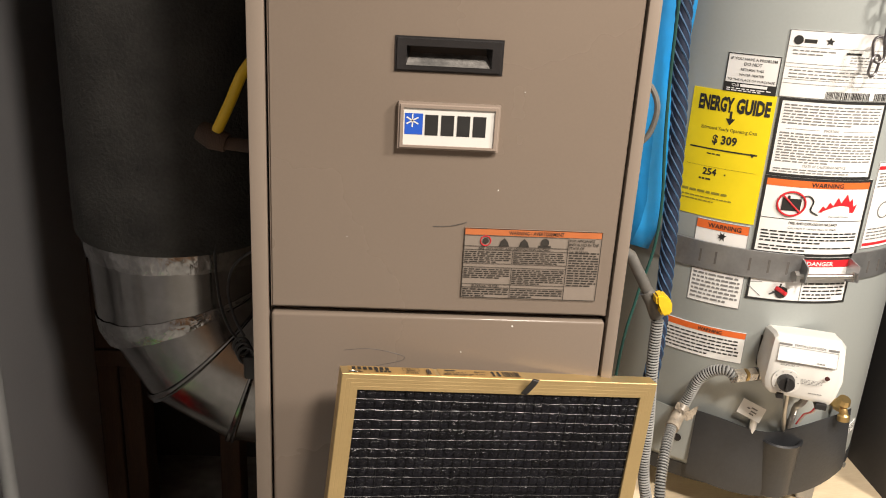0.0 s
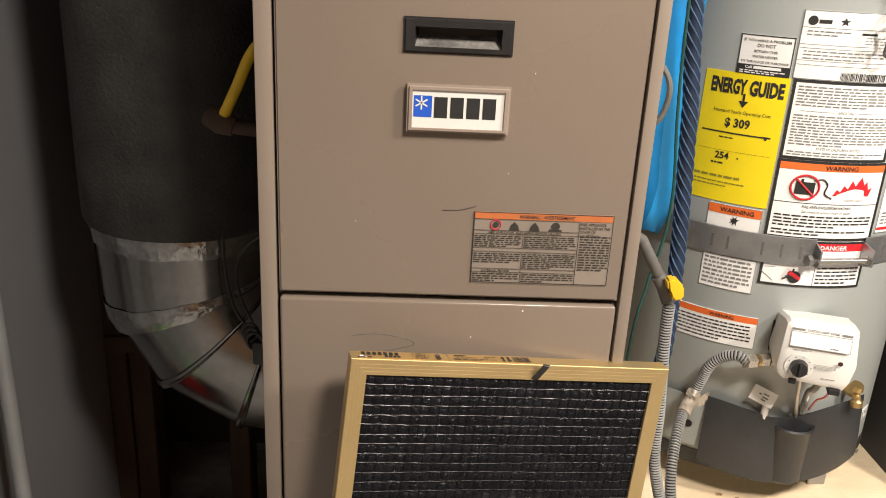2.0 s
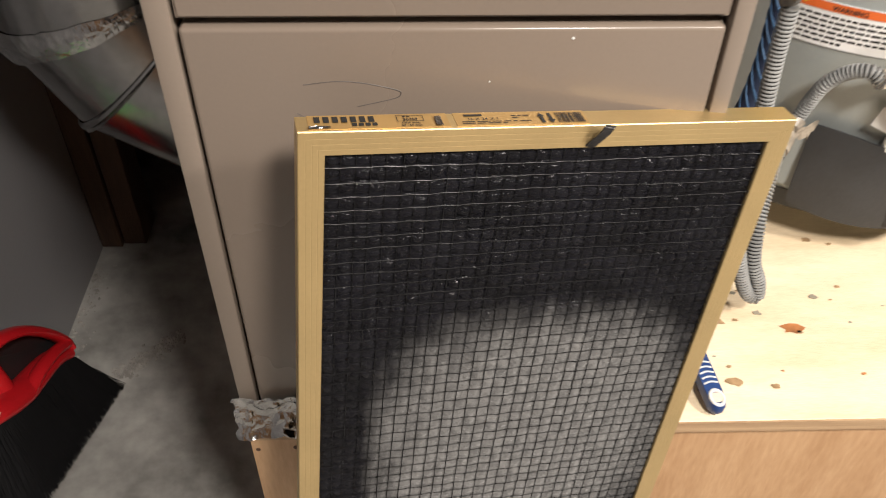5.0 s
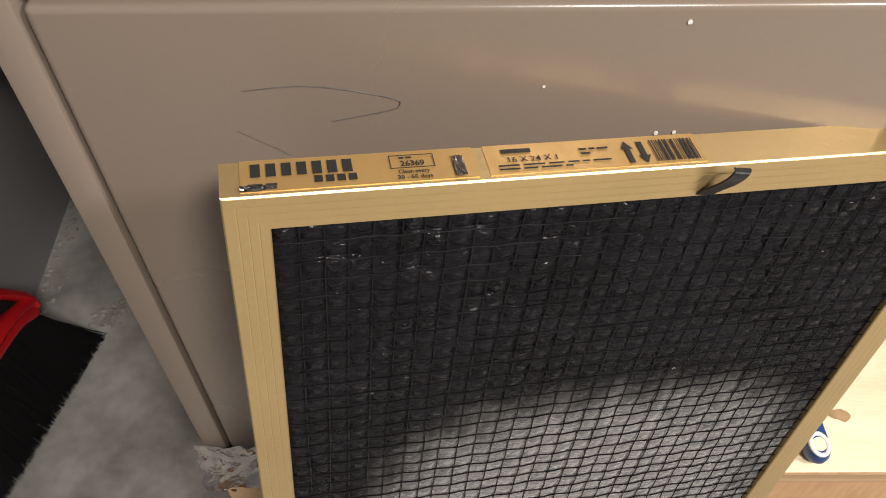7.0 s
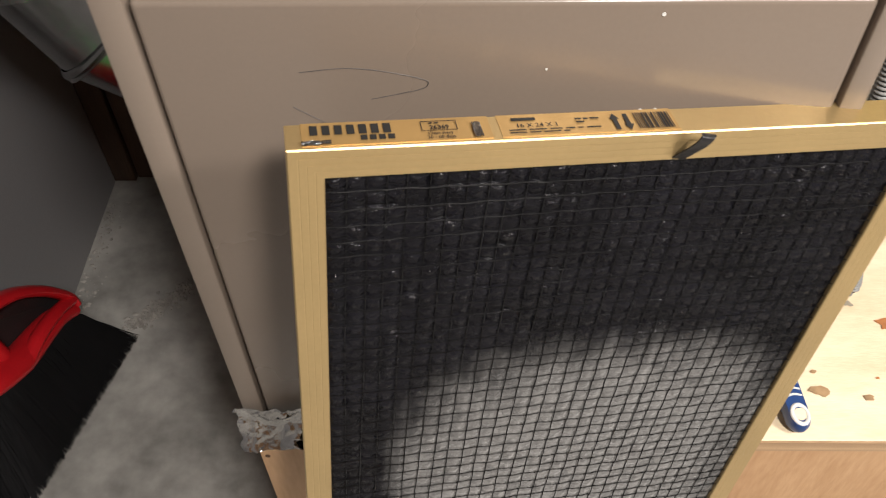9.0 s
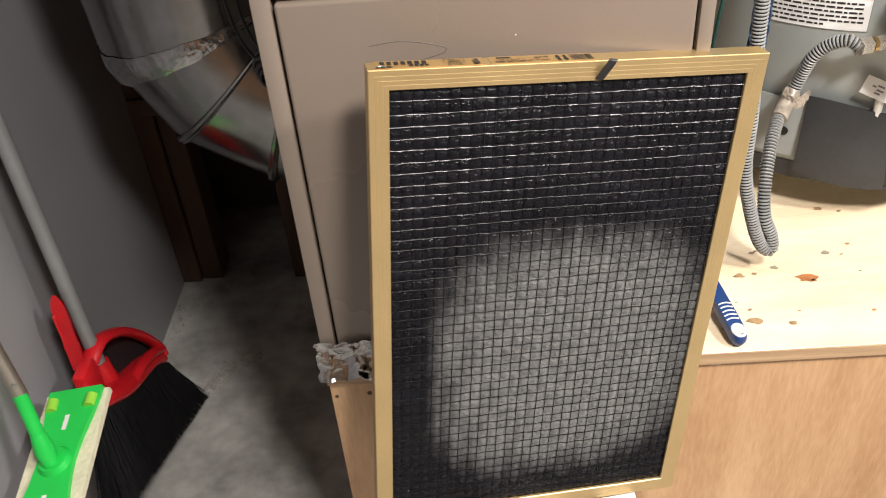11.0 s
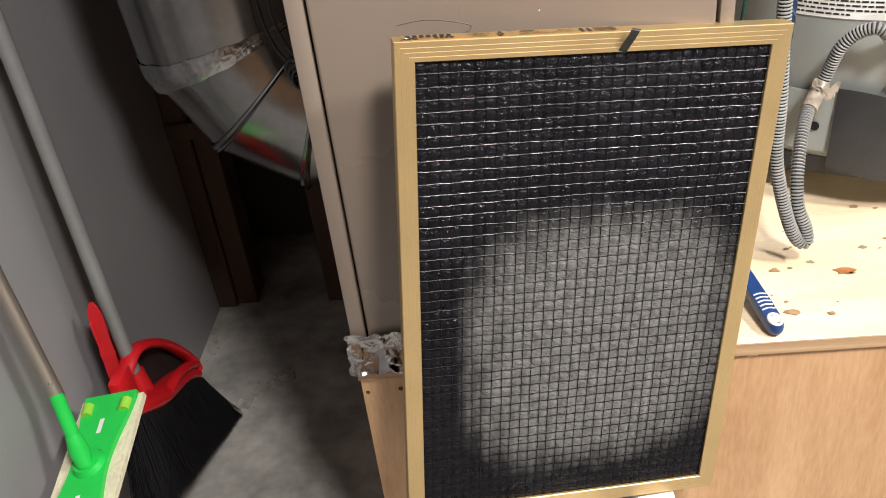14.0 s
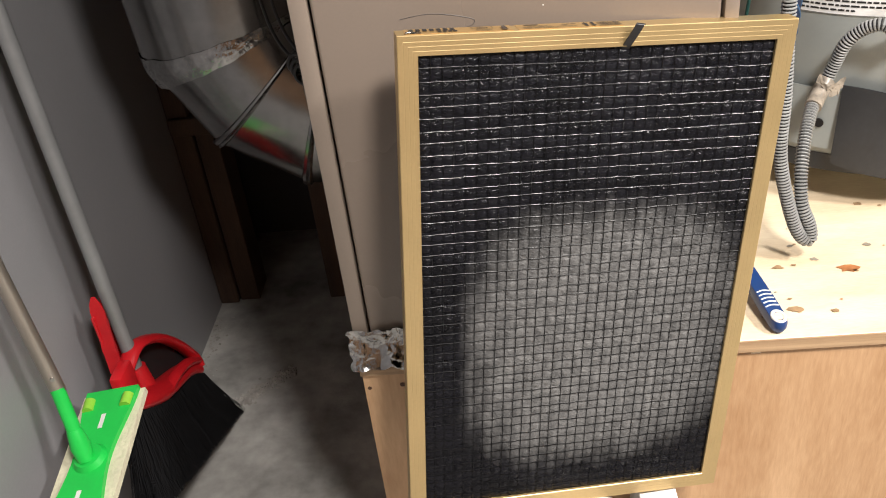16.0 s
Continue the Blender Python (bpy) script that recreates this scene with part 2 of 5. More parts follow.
def even_path(pts, step):
    out, left = [pts[0]], step
    for a, b in zip(pts, pts[1:]):
        d, at = (b - a).length, 0.0
        while d - at >= left:
            at += left
            out.append(a.lerp(b, at / d))
            left = step
        left -= d - at
    return out


def sweep(bm, pts, r, seg=12, caps=True, squash=None):
    """A tube along pts; r is a number or a function of the ring's index."""
    pts = [Vector(p) for p in pts]
    up, rings = None, []
    for i, p in enumerate(pts):
        t = (pts[min(i + 1, len(pts) - 1)] - pts[max(i - 1, 0)]).normalized()
        if up is None:
            up = Vector((0, 0, 1)) if abs(t.z) < 0.9 else Vector((0, 1, 0))
        up = (up - t * up.dot(t)).normalized()
        side = t.cross(up)
        rr = r(i) if callable(r) else r
        ra, rb = (rr, rr) if squash is None else (rr, rr * squash)
        rings.append([bm.verts.new(p + side * (ra * math.cos(a)) + up * (rb * math.sin(a))) for a in (2 * math.pi * k / seg for k in range(seg))])
    for a, b in zip(rings, rings[1:]):
        for k in range(seg):
            bm.faces.new((a[k], a[(k + 1) % seg], b[(k + 1) % seg], b[k]))
    if caps:
        bm.faces.new(rings[0][::-1])
        bm.faces.new(rings[-1])
    return bm


def lathe(bm, profile, centre, seg=48, a0=0.0, a1=360.0, axis="z"):
    """Turns (radius, height) about an upright axis at centre."""
    whole = abs(a1 - a0) >= 359.9
    n = seg if whole else seg + 1
    cols = []
    for k in range(n):
        a = radians(a0 + (a1 - a0) * k / seg)
        cols.append([bm.verts.new((centre[0] + r * math.sin(a), centre[1] - r * math.cos(a), centre[2] + z)) for r, z in profile])
    for k in range(n if whole else n - 1):
        a, b = cols[k], cols[(k + 1) % n]
        for j in range(len(profile) - 1):
            bm.faces.new((a[j], b[j], b[j + 1], a[j + 1]))
    bmesh.ops.remove_doubles(bm, verts=bm.verts, dist=1e-6)
    return bm


def disc(bm, centre, normal, r, h, seg=24, r2=None):
    """A short cylinder from centre along normal."""
    m = Matrix.Translation(Vector(centre) + Vector(normal).normalized() * h / 2) @ Vector(normal).to_track_quat("Z", "Y").to_matrix().to_4x4()
    bmesh.ops.create_cone(bm, cap_ends=True, segments=seg, radius1=r, radius2=r if r2 is None else r2, depth=h, matrix=m)
    return bm


class Flat:
    """A flat face that looks towards -y; u is x and v is z."""
    def __init__(self, y):
        self.y = y

    def at(self, u, v, d):
        return Vector((u, self.y - d, v))


class Round:
    """The skin of an upright drum; u is the arc in metres from its front."""
    def __init__(self, centre, r):
        self.c, self.r = centre, r

    def at(self, u, v, d):
        a = u / self.r
        return Vector((self.c[0] + (self.r + d) * math.sin(a), self.c[1] - (self.r + d) * math.cos(a), v))


class Edge:
    """The top edge of the filter, in its own axes; u runs along it and v across."""
    def at(self, u, v, d):
        return Vector((0.0004 + u * 1.028, 0.0006 + v * 1.19, d))


def sheet(bm, surf, u0, u1, v0, v1, d, th=0.0, step=0.012):
    """A thin sheet on a surface, with its rim turned down to it."""
    n = max(1, int(abs(u1 - u0) / step)) if isinstance(surf, Round) else 1
    rows = [[bm.verts.new(surf.at(u0 + (u1 - u0) * k / n, v, d)) for k in range(n + 1)] for v in (v0, v1)]
    low = [[bm.verts.new(surf.at(u0 + (u1 - u0) * k / n, v, d - th)) for k in range(n + 1)] for v in (v0, v1)] if th else None
    for k in range(n):
        bm.faces.new((rows[0][k], rows[0][k + 1], rows[1][k + 1], rows[1][k]))
        if th:
            bm.faces.new((low[0][k], low[0][k + 1], rows[0][k + 1], rows[0][k]))
            bm.faces.new((rows[1][k], rows[1][k + 1], low[1][k + 1], low[1][k]))
    if th:
        for k in (0, n):
            bm.faces.new((rows[0][k], rows[1][k], low[1][k], low[0][k]))
    return bm


def outline(bm, surf, u0, u1, v0, v1, d, w):
    for a in ((u0, u1, v0, v0 + w), (u0, u1, v1 - w, v1), (u0, u0 + w, v0 + w, v1 - w), (u1 - w, u1, v0 + w, v1 - w)):
        sheet(bm, surf, *a, d)
    return bm


def bars(bm, surf, u0, u1, v0, v1, d, lines, seed, fill=0.55, word=0.012):
    """Rows of small bars, in place of print that cannot be read."""
    rng = random.Random(seed)
    pitch = (v1 - v0) / lines
    for i in range(lines):
        top = v1 - i * pitch
        u, end = u0, u1 if i < lines - 1 else u0 + (u1 - u0) * rng.uniform(0.4, 0.9)
        while u < end - word * 0.3:
            w = min(word * rng.uniform(0.4, 1.4), end - u)
            sheet(bm, surf, u, u + w, top - pitch * (0.5 + fill / 2), top - pitch * (0.5 - fill / 2), d)
            u += w + word * 0.22
    return bm


def letters(bm, surf, text, u, v, size, d, width=None, centred=True, bold=0.0, flip=False):
    """Adds lettering in Blender's own font, laid on a surface."""
    cu = bpy.data.curves.new("lettering", "FONT")
    cu.body, cu.size, cu.resolution_u, cu.offset = text, 1.0, 2, bold
    tmp = bpy.data.objects.new("lettering", cu)
    me = bpy.data.meshes.new_from_object(tmp)
    xs, ys = [q.co.x for q in me.vertices], [q.co.y for q in me.vertices]
    if xs:
        x0, x1 = min(xs), max(xs)
        sx = size if width is None else width / (x1 - x0)
        off = -(x0 + x1) / 2 * sx if centred else -x0 * sx
        vs = [bm.verts.new(surf.at(u + off + q.co.x * sx, v + q.co.y * size, d)) for q in me.vertices]
        for f in me.polygons:
            try:
                bm.faces.new([vs[i] for i in f.vertices])
            except ValueError:
                pass
    bpy.data.meshes.remove(me)
    bpy.data.objects.remove(tmp)
    bpy.data.curves.remove(cu)
    return bm


# ---- setting ----
single("floor", boxed(-0.95, 2.2, -2.6, 2.1, -0.10, 0.0), CONCRETE, "worn grey concrete floor with stains and dust", "floor", "structure")
single("wall_left", boxed(-0.86, -0.722, -2.6, 1.775, 0.0, 2.5), WALL_GREY, "smooth grey painted wall beside the furnace", "wall", "structure")
single("wall_left_back", boxed(-0.95, -0.85, 1.775, 2.1, 0.0, 2.5), WALL_SHADED, "wall in the recess behind the duct, shade put into its dark colour", "wall", "structure")
single("wall_back", boxed(-0.95, 1.1, 2.1, 2.2, 0.0, 2.5), WALL_SHADED, "back wall of the equipment closet, shade put into its dark colour", "wall", "structure")
single("wall_right", boxed(0.858, 1.05, 1.26, 2.1, 0.0, 2.5), WALL_SHADED, "wall beside the water heater, poor light put into its dark colour", "wall", "structure")
single("wall_room_right", boxed(2.2, 2.3, -2.6, 1.5, 0.0, 2.5), ROOM_WALL, "plain painted wall of the room", "wall", "structure")
single("wall_room_return", boxed(1.05, 2.2, 1.40, 1.5, 0.0, 2.5), ROOM_WALL, "plain painted wall beside the closet", "wall", "structure")
single("wall_room_back", boxed(-0.95, 2.3, -2.7, -2.6, 0.0, 2.5), WARM_REFLECTOR, "unseen closing wall, coloured brown for warm reflections", "wall", "structure")
single("ceiling", boxed(-0.95, 2.3, -2.7, 2.2, 2.5, 2.6), ROOM_WALL, "plain painted ceiling", "ceiling", "structure")

# wooden platform under furnace and heater
PLAT = 0.486
platform = thing("wooden_platform", "raised plywood platform carrying the furnace and water heater", "platform", (0.36, 0.956, 0))
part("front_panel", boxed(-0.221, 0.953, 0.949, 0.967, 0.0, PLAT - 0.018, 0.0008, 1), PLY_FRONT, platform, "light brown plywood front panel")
part("top_panel", boxed(-0.2225, 0.954, 0.946, 2.09, PLAT - 0.018, PLAT, 0.0012, 1), PLY_TOP, platform, "scuffed plywood top, strong light put into its pale colour")
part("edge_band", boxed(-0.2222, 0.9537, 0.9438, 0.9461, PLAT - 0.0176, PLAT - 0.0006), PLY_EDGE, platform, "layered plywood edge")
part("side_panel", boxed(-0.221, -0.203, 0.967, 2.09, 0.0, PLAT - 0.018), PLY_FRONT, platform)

KNOT = mat("dark_wood_knot", (0.10, 0.05, 0.025), 0.7)
front_panel = [o_ for o_ in platform.children if o_.name.startswith("front_panel")][0]
for x, z, r in ((-0.170, 0.476 - 0.030, 0.0035), (-0.214, 0.443, 0.0028), (0.62, 0.30, 0.005)):
    part("knot", disc(bmesh.new(), (x, 0.9492, z), (0, -1, 0), r, 0.0007, 14), KNOT, front_panel, "small dark knot")
part("splinter", boxed(0.276, 0.288, 0.9478, 0.9492, 0.4625, 0.4655), PLY_TOP, front_panel, "pale splintered patch")

# ---- furnace ----
FY, FX0, FX1, FZ0, FZ1 = 0.954, -0.223, 0.223, PLAT, 1.56
SL, SR, SEAM = -0.201, 0.2055, 0.979
furnace = thing("furnace", "taupe painted gas furnace with two front doors, standing on the platform", "furnace", (0, 1.3, FZ0))
b = bmesh.new()
box(b, FX0, FX1, FY + 0.022, 1.66, FZ0, FZ1)
part("cabinet", b, PAINT, furnace, smooth=True)
part("side_flange", boxed(FX0, SL - 0.003, FY - 0.001, FY + 0.022, FZ0, FZ1, 0.0015), FLANGE, furnace, "folded taupe side flange", True)
part("side_flange", boxed(SR + 0.003, FX1, FY - 0.001, FY + 0.022, FZ0, FZ1, 0.0015), FLANGE, furnace, "folded taupe side flange", True)


def holed_plate(bm, o, h, y0, y1):
    """A plate with outline o and a rectangular hole h, both (x0, x1, z0, z1)."""
    def ring(q, y):
        return [bm.verts.new(c) for c in ((q[0], y, q[2]), (q[1], y, q[2]), (q[1], y, q[3]), (q[0], y, q[3]))]
    of, hf, ob_, hb = ring(o, y0), ring(h, y0), ring(o, y1), ring(h, y1)
    for k in range(4):
        j = (k + 1) % 4
        bm.faces.new((of[k], of[j], hf[j], hf[k]))
        bm.faces.new((ob_[k], hb[k], hb[j], ob_[j]))
        bm.faces.new((of[k], ob_[k], ob_[j], of[j]))
        bm.faces.new((hf[k], hf[j], hb[j], hb[k]))
    edges = [e for e in bm.edges if all(v in of for v in e.verts)]
    bmesh.ops.bevel(bm, geom=edges, offset=0.0025, segments=3, affect="EDGES")
    return bm


HX0, HX1, HZ0, HZ1 = -0.0635, 0.0550, 1.268, 1.3060
upper = part("upper_door", holed_plate(bmesh.new(), (SL, SR, SEAM + 0.003, FZ1 - 0.004), (HX0 + 0.006, HX1 - 0.006, HZ0 + 0.005, HZ1 - 0.005), FY, FY + 0.021), PAINT, furnace, "upper taupe steel door", True)
lower = part("lower_door", boxed(SL, SR, FY - 0.001, FY + 0.021, FZ0 + 0.030, SEAM - 0.004, 0.004, 3), PAINT, furnace, "lower taupe steel door", True)
part("bottom_rail", boxed(SL - 0.003, SR + 0.003, FY + 0.004, FY + 0.022, FZ0, FZ0 + 0.027, 0.001), FLANGE, furnace)

b = bmesh.new()
o, h = (HX0, HX1, HZ0, HZ1), (HX0 + 0.0125, HX1 - 0.0125, HZ0 + 0.007, HZ1 - 0.010)
holed_plate(b, o, h, FY - 0.004, FY - 0.0005)
handle = part("recessed_handle", b, BLACK_PL, upper, "black plastic recessed pull handle", True)
b = bmesh.new()
d1 = FY + 0.019
q = [Vector(c) for c in ((h[0], FY - 0.001, h[2]), (h[1], FY - 0.001, h[2]), (h[1], FY - 0.001, h[3]), (h[0], FY - 0.001, h[3]), (h[0] + 0.004, d1, h[2] + 0.011), (h[1] - 0.004, d1, h[2] + 0.011), (h[1] - 0.004, d1, h[3]), (h[0] + 0.004, d1, h[3]))]
vs = [b.verts.new(c) for c in q]
for f in ((4, 5, 6, 7), (1, 2, 6, 5), (2, 3, 7, 6), (3, 0, 4, 7)):
    b.faces.new([vs[i] for i in f])
vs = [b.verts.new(q[i]) for i in (0, 1, 5, 4)]
b.faces.new(vs).material_index = 1
me = mesh_from("handle_recess", b, [BLACK_PL, DUSTY_PL])
tagged(new("handle_recess", me), "").parent = upper

# badge with plain logo shapes
BX0, BX1, BZ0, BZ1 = -0.0575, 0.0560, 1.1830, 1.2355
b = holed_plate(bmesh.new(), (BX0, BX1, BZ0, BZ1), (BX0 + 0.006, BX1 - 0.006, BZ0 + 0.005, BZ1 - 0.0055), FY - 0.010, FY - 0.0004)
badge = part("badge", b, TAN_PL, upper, "raised tan badge with a white plate", True)
part("badge_plate", boxed(BX0 + 0.006, BX1 - 0.006, FY - 0.0075, FY - 0.001, BZ0 + 0.005, BZ1 - 0.0055), WHITE_PL, badge)
sf = Flat(FY - 0.0079)
bw, bh = BX1 - BX0, BZ1 - BZ0
b = sheet(bmesh.new(), sf, BX0 + 0.0075, BX0 + 0.0275, BZ0 + 0.017, BZ0 + 0.0405, 0.0)
part("logo_square", b, BLUE_INK, badge)
b = bmesh.new()
for k in range(3):
    a = radians(90 + 60 * k)
    c = Vector((BX0 + 0.016, 0, BZ0 + 0.0325))
    dv, nv = Vector((math.cos(a), 0, math.sin(a))) * 0.0075, Vector((-math.sin(a), 0, math.cos(a))) * 0.0008
    b.faces.new([b.verts.new((p.x, FY - 0.0083, p.z)) for p in (c - dv - nv, c + dv - nv, c + dv + nv, c - dv + nv)])
part("logo_star", b, WHITE_PL, badge)
b = bmesh.new()
for k in range(4):
    u0 = BX0 + 0.0300 + k * 0.0178
    part("logo_bar", sheet(bmesh.new(), sf, u0, u0 + 0.0145, BZ0 + 0.0165, BZ0 + 0.0395, 0.0), INK, badge)

# warning label on the upper door
LX0, LX1, LZ0, LZ1 = 0.0252, 0.1888, 1.0030, 1.0910
lw, lh = LX1 - LX0, LZ1 - LZ0
fs = Flat(FY)
wl = part("warning_label", sheet(bmesh.new(), fs, LX0, LX1, LZ0, LZ1, 0.0012, 0.0012), TAN_LABEL, upper, "tan printed safety label with an orange strip")


def lu(f):
    return LX0 + lw * f


def lv(f):
    return LZ1 - lh * f


part("orange_strip", sheet(bmesh.new(), fs, lu(0.0), lu(1), lv(0.095), lv(0.0), 0.0018), DULL_ORANGE, wl)
b = outline(bmesh.new(), fs, LX0, LX1, LZ0, LZ1, 0.0022, 0.0007)
for f in (0.10, 0.255, 0.305, 0.50, 0.555, 0.80, 0.85):
    sheet(b, fs, lu(0), lu(0.755), lv(f), lv(f) + 0.0006, 0.0022)
sheet(b, fs, lu(0.755), lu(0.755) + 0.0007, lv(1), lv(0.10), 0.0022)
for f0, f1 in ((0.305, 0.50), (0.555, 1.0)):
    sheet(b, fs, lu(0.355), lu(0.355) + 0.0006, lv(f1), lv(f0), 0.0024)
tagged(part("ruled_border", b, FADED_INK, wl), kind="stuff")
b = bmesh.new()
for (u0, u1, v0, v1, n, s) in ((0.01, 0.345, 0.32, 0.49, 6, 1), (0.365, 0.745, 0.32, 0.49, 6, 2), (0.01, 0.345, 0.57, 0.72, 5, 3), (0.365, 0.745, 0.57, 0.79, 8, 4), (0.01, 0.345, 0.86, 0.99, 4, 5), (0.365, 0.745, 0.86, 0.99, 4, 6), (0.77, 0.99, 0.29, 0.80, 14, 7)):
    bars(b, fs, lu(u0), lu(u1), lv(v1), lv(v0), 0.0019, n, s, 0.5, 0.007)
tagged(part("small_print", b, FADED_INK, wl), kind="stuff")
b = bmesh.new()
letters(b, fs, "FOR APPLIANCE\nINSTALLED IN THE\nSTATE OF\nCALIFORNIA", lu(0.765), lv(0.150), 0.0048, 0.0022, lw * 0.215, False, 0.01)
letters(b, fs, "FIRE, EXPLOSION, AND ASPHYXIATION HAZARD", lu(0.37), lv(0.297), 0.0042, 0.0022, lw * 0.52, True, 0.01)
letters(b, fs, "EXTERNAL FILTERS", lu(0.175), lv(0.843), 0.0042, 0.0022, lw * 0.2, True, 0.01)
letters(b, fs, "WARNING / AVERTISSEMENT", lu(0.52), lv(0.078), 0.0065, 0.0022, lw * 0.40, True, 0.01)
for f in (0.29, 0.435):
    prism(b, [(lu(f) - 0.006, lv(0.245)), (lu(f) + 0.006, lv(0.245)), (lu(f) + 0.004, lv(0.18)), (lu(f), lv(0.13)), (lu(f) - 0.004, lv(0.17))], FY - 0.0022, FY - 0.0019)
disc(b, (lu(0.585), FY - 0.0019, lv(0.175)), (0, -1, 0), 0.005, 0.0003)
sheet(b, fs, lu(0.54), lu(0.63), lv(0.245), lv(0.215), 0.0022)
disc(b, (lu(0.155), FY - 0.0019, lv(0.175)), (0, -1, 0), 0.0035, 0.0004)
tagged(part("bold_print", b, FADED_INK, wl), kind="stuff")
b = bmesh.new()
sweep(b, [(lu(0.155) + 0.006 * math.cos(a), FY - 0.0020, lv(0.175) + 0.006 * math.sin(a)) for a in (k * math.pi / 12 for k in range(25))], 0.0006, 6)
part("ring_symbol", b, RED_INK, wl)

# chips and pencil marks on the doors
for x, z, r in ((0.091, 0.966, 0.0016), (0.030, 0.929, 0.0010), (0.089, 0.898, 0.0016), (0.098, 0.8985, 0.0014), (0.061, 1.137, 0.0009), (-0.112, 1.074, 0.0008), (0.082, 1.251, 0.0009)):
    part("paint_chip", disc(bmesh.new(), (x, FY - 0.0009 if z < SEAM else FY, z), (0, -1, 0), r * 0.72, 0.0006, 10), CHIP, lower if z < SEAM else upper)
for pts in (((-0.114, 0.927), (-0.088, 0.930), (-0.066, 0.928), (-0.042, 0.922), (-0.039, 0.918), (-0.045, 0.914), (-0.073, 0.907)), ((-0.121, 0.901), (-0.108, 0.892), (-0.096, 0.883))):
    part("pencil_mark", sweep(bmesh.new(), smooth_path([(x, FY - 0.0011, z) for x, z in pts], 6), 0.00035, 5), PENCIL, lower, "thin curved pencil line")
part("scuff_mark", sweep(bmesh.new(), smooth_path([(-0.012, FY, 1.0905), (0.006, FY, 1.0915), (0.018, FY, 1.094), (0.027, FY, 1.097)], 6), 0.0011, 5, squash=0.5), PENCIL, upper, "grey scuff")

# foil tape at the foot of the furnace
def crumple(bm, u0, u1, v0, v1, fn, nu, nv, amp, seed):
    rng = random.Random(seed)
    g = [[bm.verts.new(fn(u0 + (u1 - u0) * i / nu, v0 + (v1 - v0) * j / nv, amp * rng.uniform(0, 1))) for i in range(nu + 1)] for j in range(nv + 1)]
    for j in range(nv):
        for i in range(nu):
            a, b2, c, d = g[j][i], g[j][i + 1], g[j + 1][i + 1], g[j + 1][i]
            if rng.random() < 0.5:
                bm.faces.new((a, b2, c)), bm.faces.new((a, c, d))
            else:
                bm.faces.new((a, b2, d)), bm.faces.new((b2, c, d))
    return bm


b = bmesh.new()
rows = []
for j in range(25):
    v = j / 24
    row = []
    for i in range(49):
        u = i / 48
        p = Vector((u * 5.5, v * 2.6, 0))
        lump = noise.noise(p) * 0.6 + abs(noise.noise(p * 2.3)) * 0.7 + abs(noise.noise(p * 4.0)) * 0.25
        edge = 0.007 * noise.noise(Vector((u * 7, 3.0, 0))) * v - 0.006 * noise.noise(Vector((u * 9, 8.0, 0))) * (1 - v)
        skirt = 0.016 * (1 - v) ** 2
        row.append(b.verts.new((-0.229 + 0.13 * u + 0.004 * noise.noise(Vector((v * 6, u, 4))), FY - 0.004 - skirt - 0.006 * max(0, lump), PLAT + 0.001 + 0.052 * v + edge)))
    rows.append(row)
for r0, r1 in zip(rows, rows[1:]):
    for k in range(48):
        b.faces.new((r0[k], r0[k + 1], r1[k + 1], r1[k]))
foil = single("foil_tape", b, FOIL, "crumpled silver foil tape sealing the furnace foot", "tape", smooth=True)

# ---- filter leaning on the furnace ----
ftl, ftr, fbr = Vector((-0.1105, 0.8768, 0.9362)), Vector((0.2800, 0.9500, 0.8930)), Vector((0.2330, 0.8890, 0.3010))
uax = (ftr - ftl).normalized()
wax = (ftr - fbr)
wax = (wax - uax * wax.dot(uax)).normalized()
nax = wax.cross(uax)
FM = Matrix((uax, nax, wax)).transposed().to_4x4()
FM.translation = ftl
FW, FH, FT, RIM = 0.4015, 0.603, 0.0232, 0.0200
filt = thing("furnace_filter", "dusty black furnace filter in a gold frame leaning on the furnace", "air filter", m=FM)


def mitred(bm, side):
    """One bar of the frame with its mitred ends and three fine grooves."""
    prof = [(0, 0.0008), (0.0008, 0)]
    for g in (0.0060, 0.0105, 0.0150):
        prof += [(g - 0.0004, 0), (g, 0.00014), (g + 0.0004, 0)]
    prof += [(RIM - 0.0006, 0), (RIM, 0.0008), (RIM, 0.004), (0.0015, 0.004), (0.0015, FT - 0.0015), (RIM - 0.004, FT - 0.0015), (RIM - 0.004, FT), (0.0008, FT), (0, FT - 0.0008)]
    ends = []
    for far in (0, 1):
        ring = []
        for k, (a, y) in enumerate(prof):
            if side == "top":
                p = (FW - a if far else a, y, -a)
            elif side == "bottom":
                p = (FW - a if far else a, y, -FH + a)
            elif side == "left":
                p = (a, y, -FH + a if far else -a)
            else:
                p = (FW - a, y, -FH + a if far else -a)
            ring.append(bm.verts.new(p))
        ends.append(ring)
    n = len(prof)
    for k in range(n):
        bm.faces.new((ends[0][k], ends[0][(k + 1) % n], ends[1][(k + 1) % n], ends[1][k]))
    bm.faces.new(ends[0])
    bm.faces.new(ends[1][::-1])
    return bm


bar = {}
for side in ("top", "bottom", "left", "right"):
    bar[side] = part("frame_bar", mitred(bmesh.new(), side), GOLD, filt, "gold anodised frame bar with fine grooves", local=True)
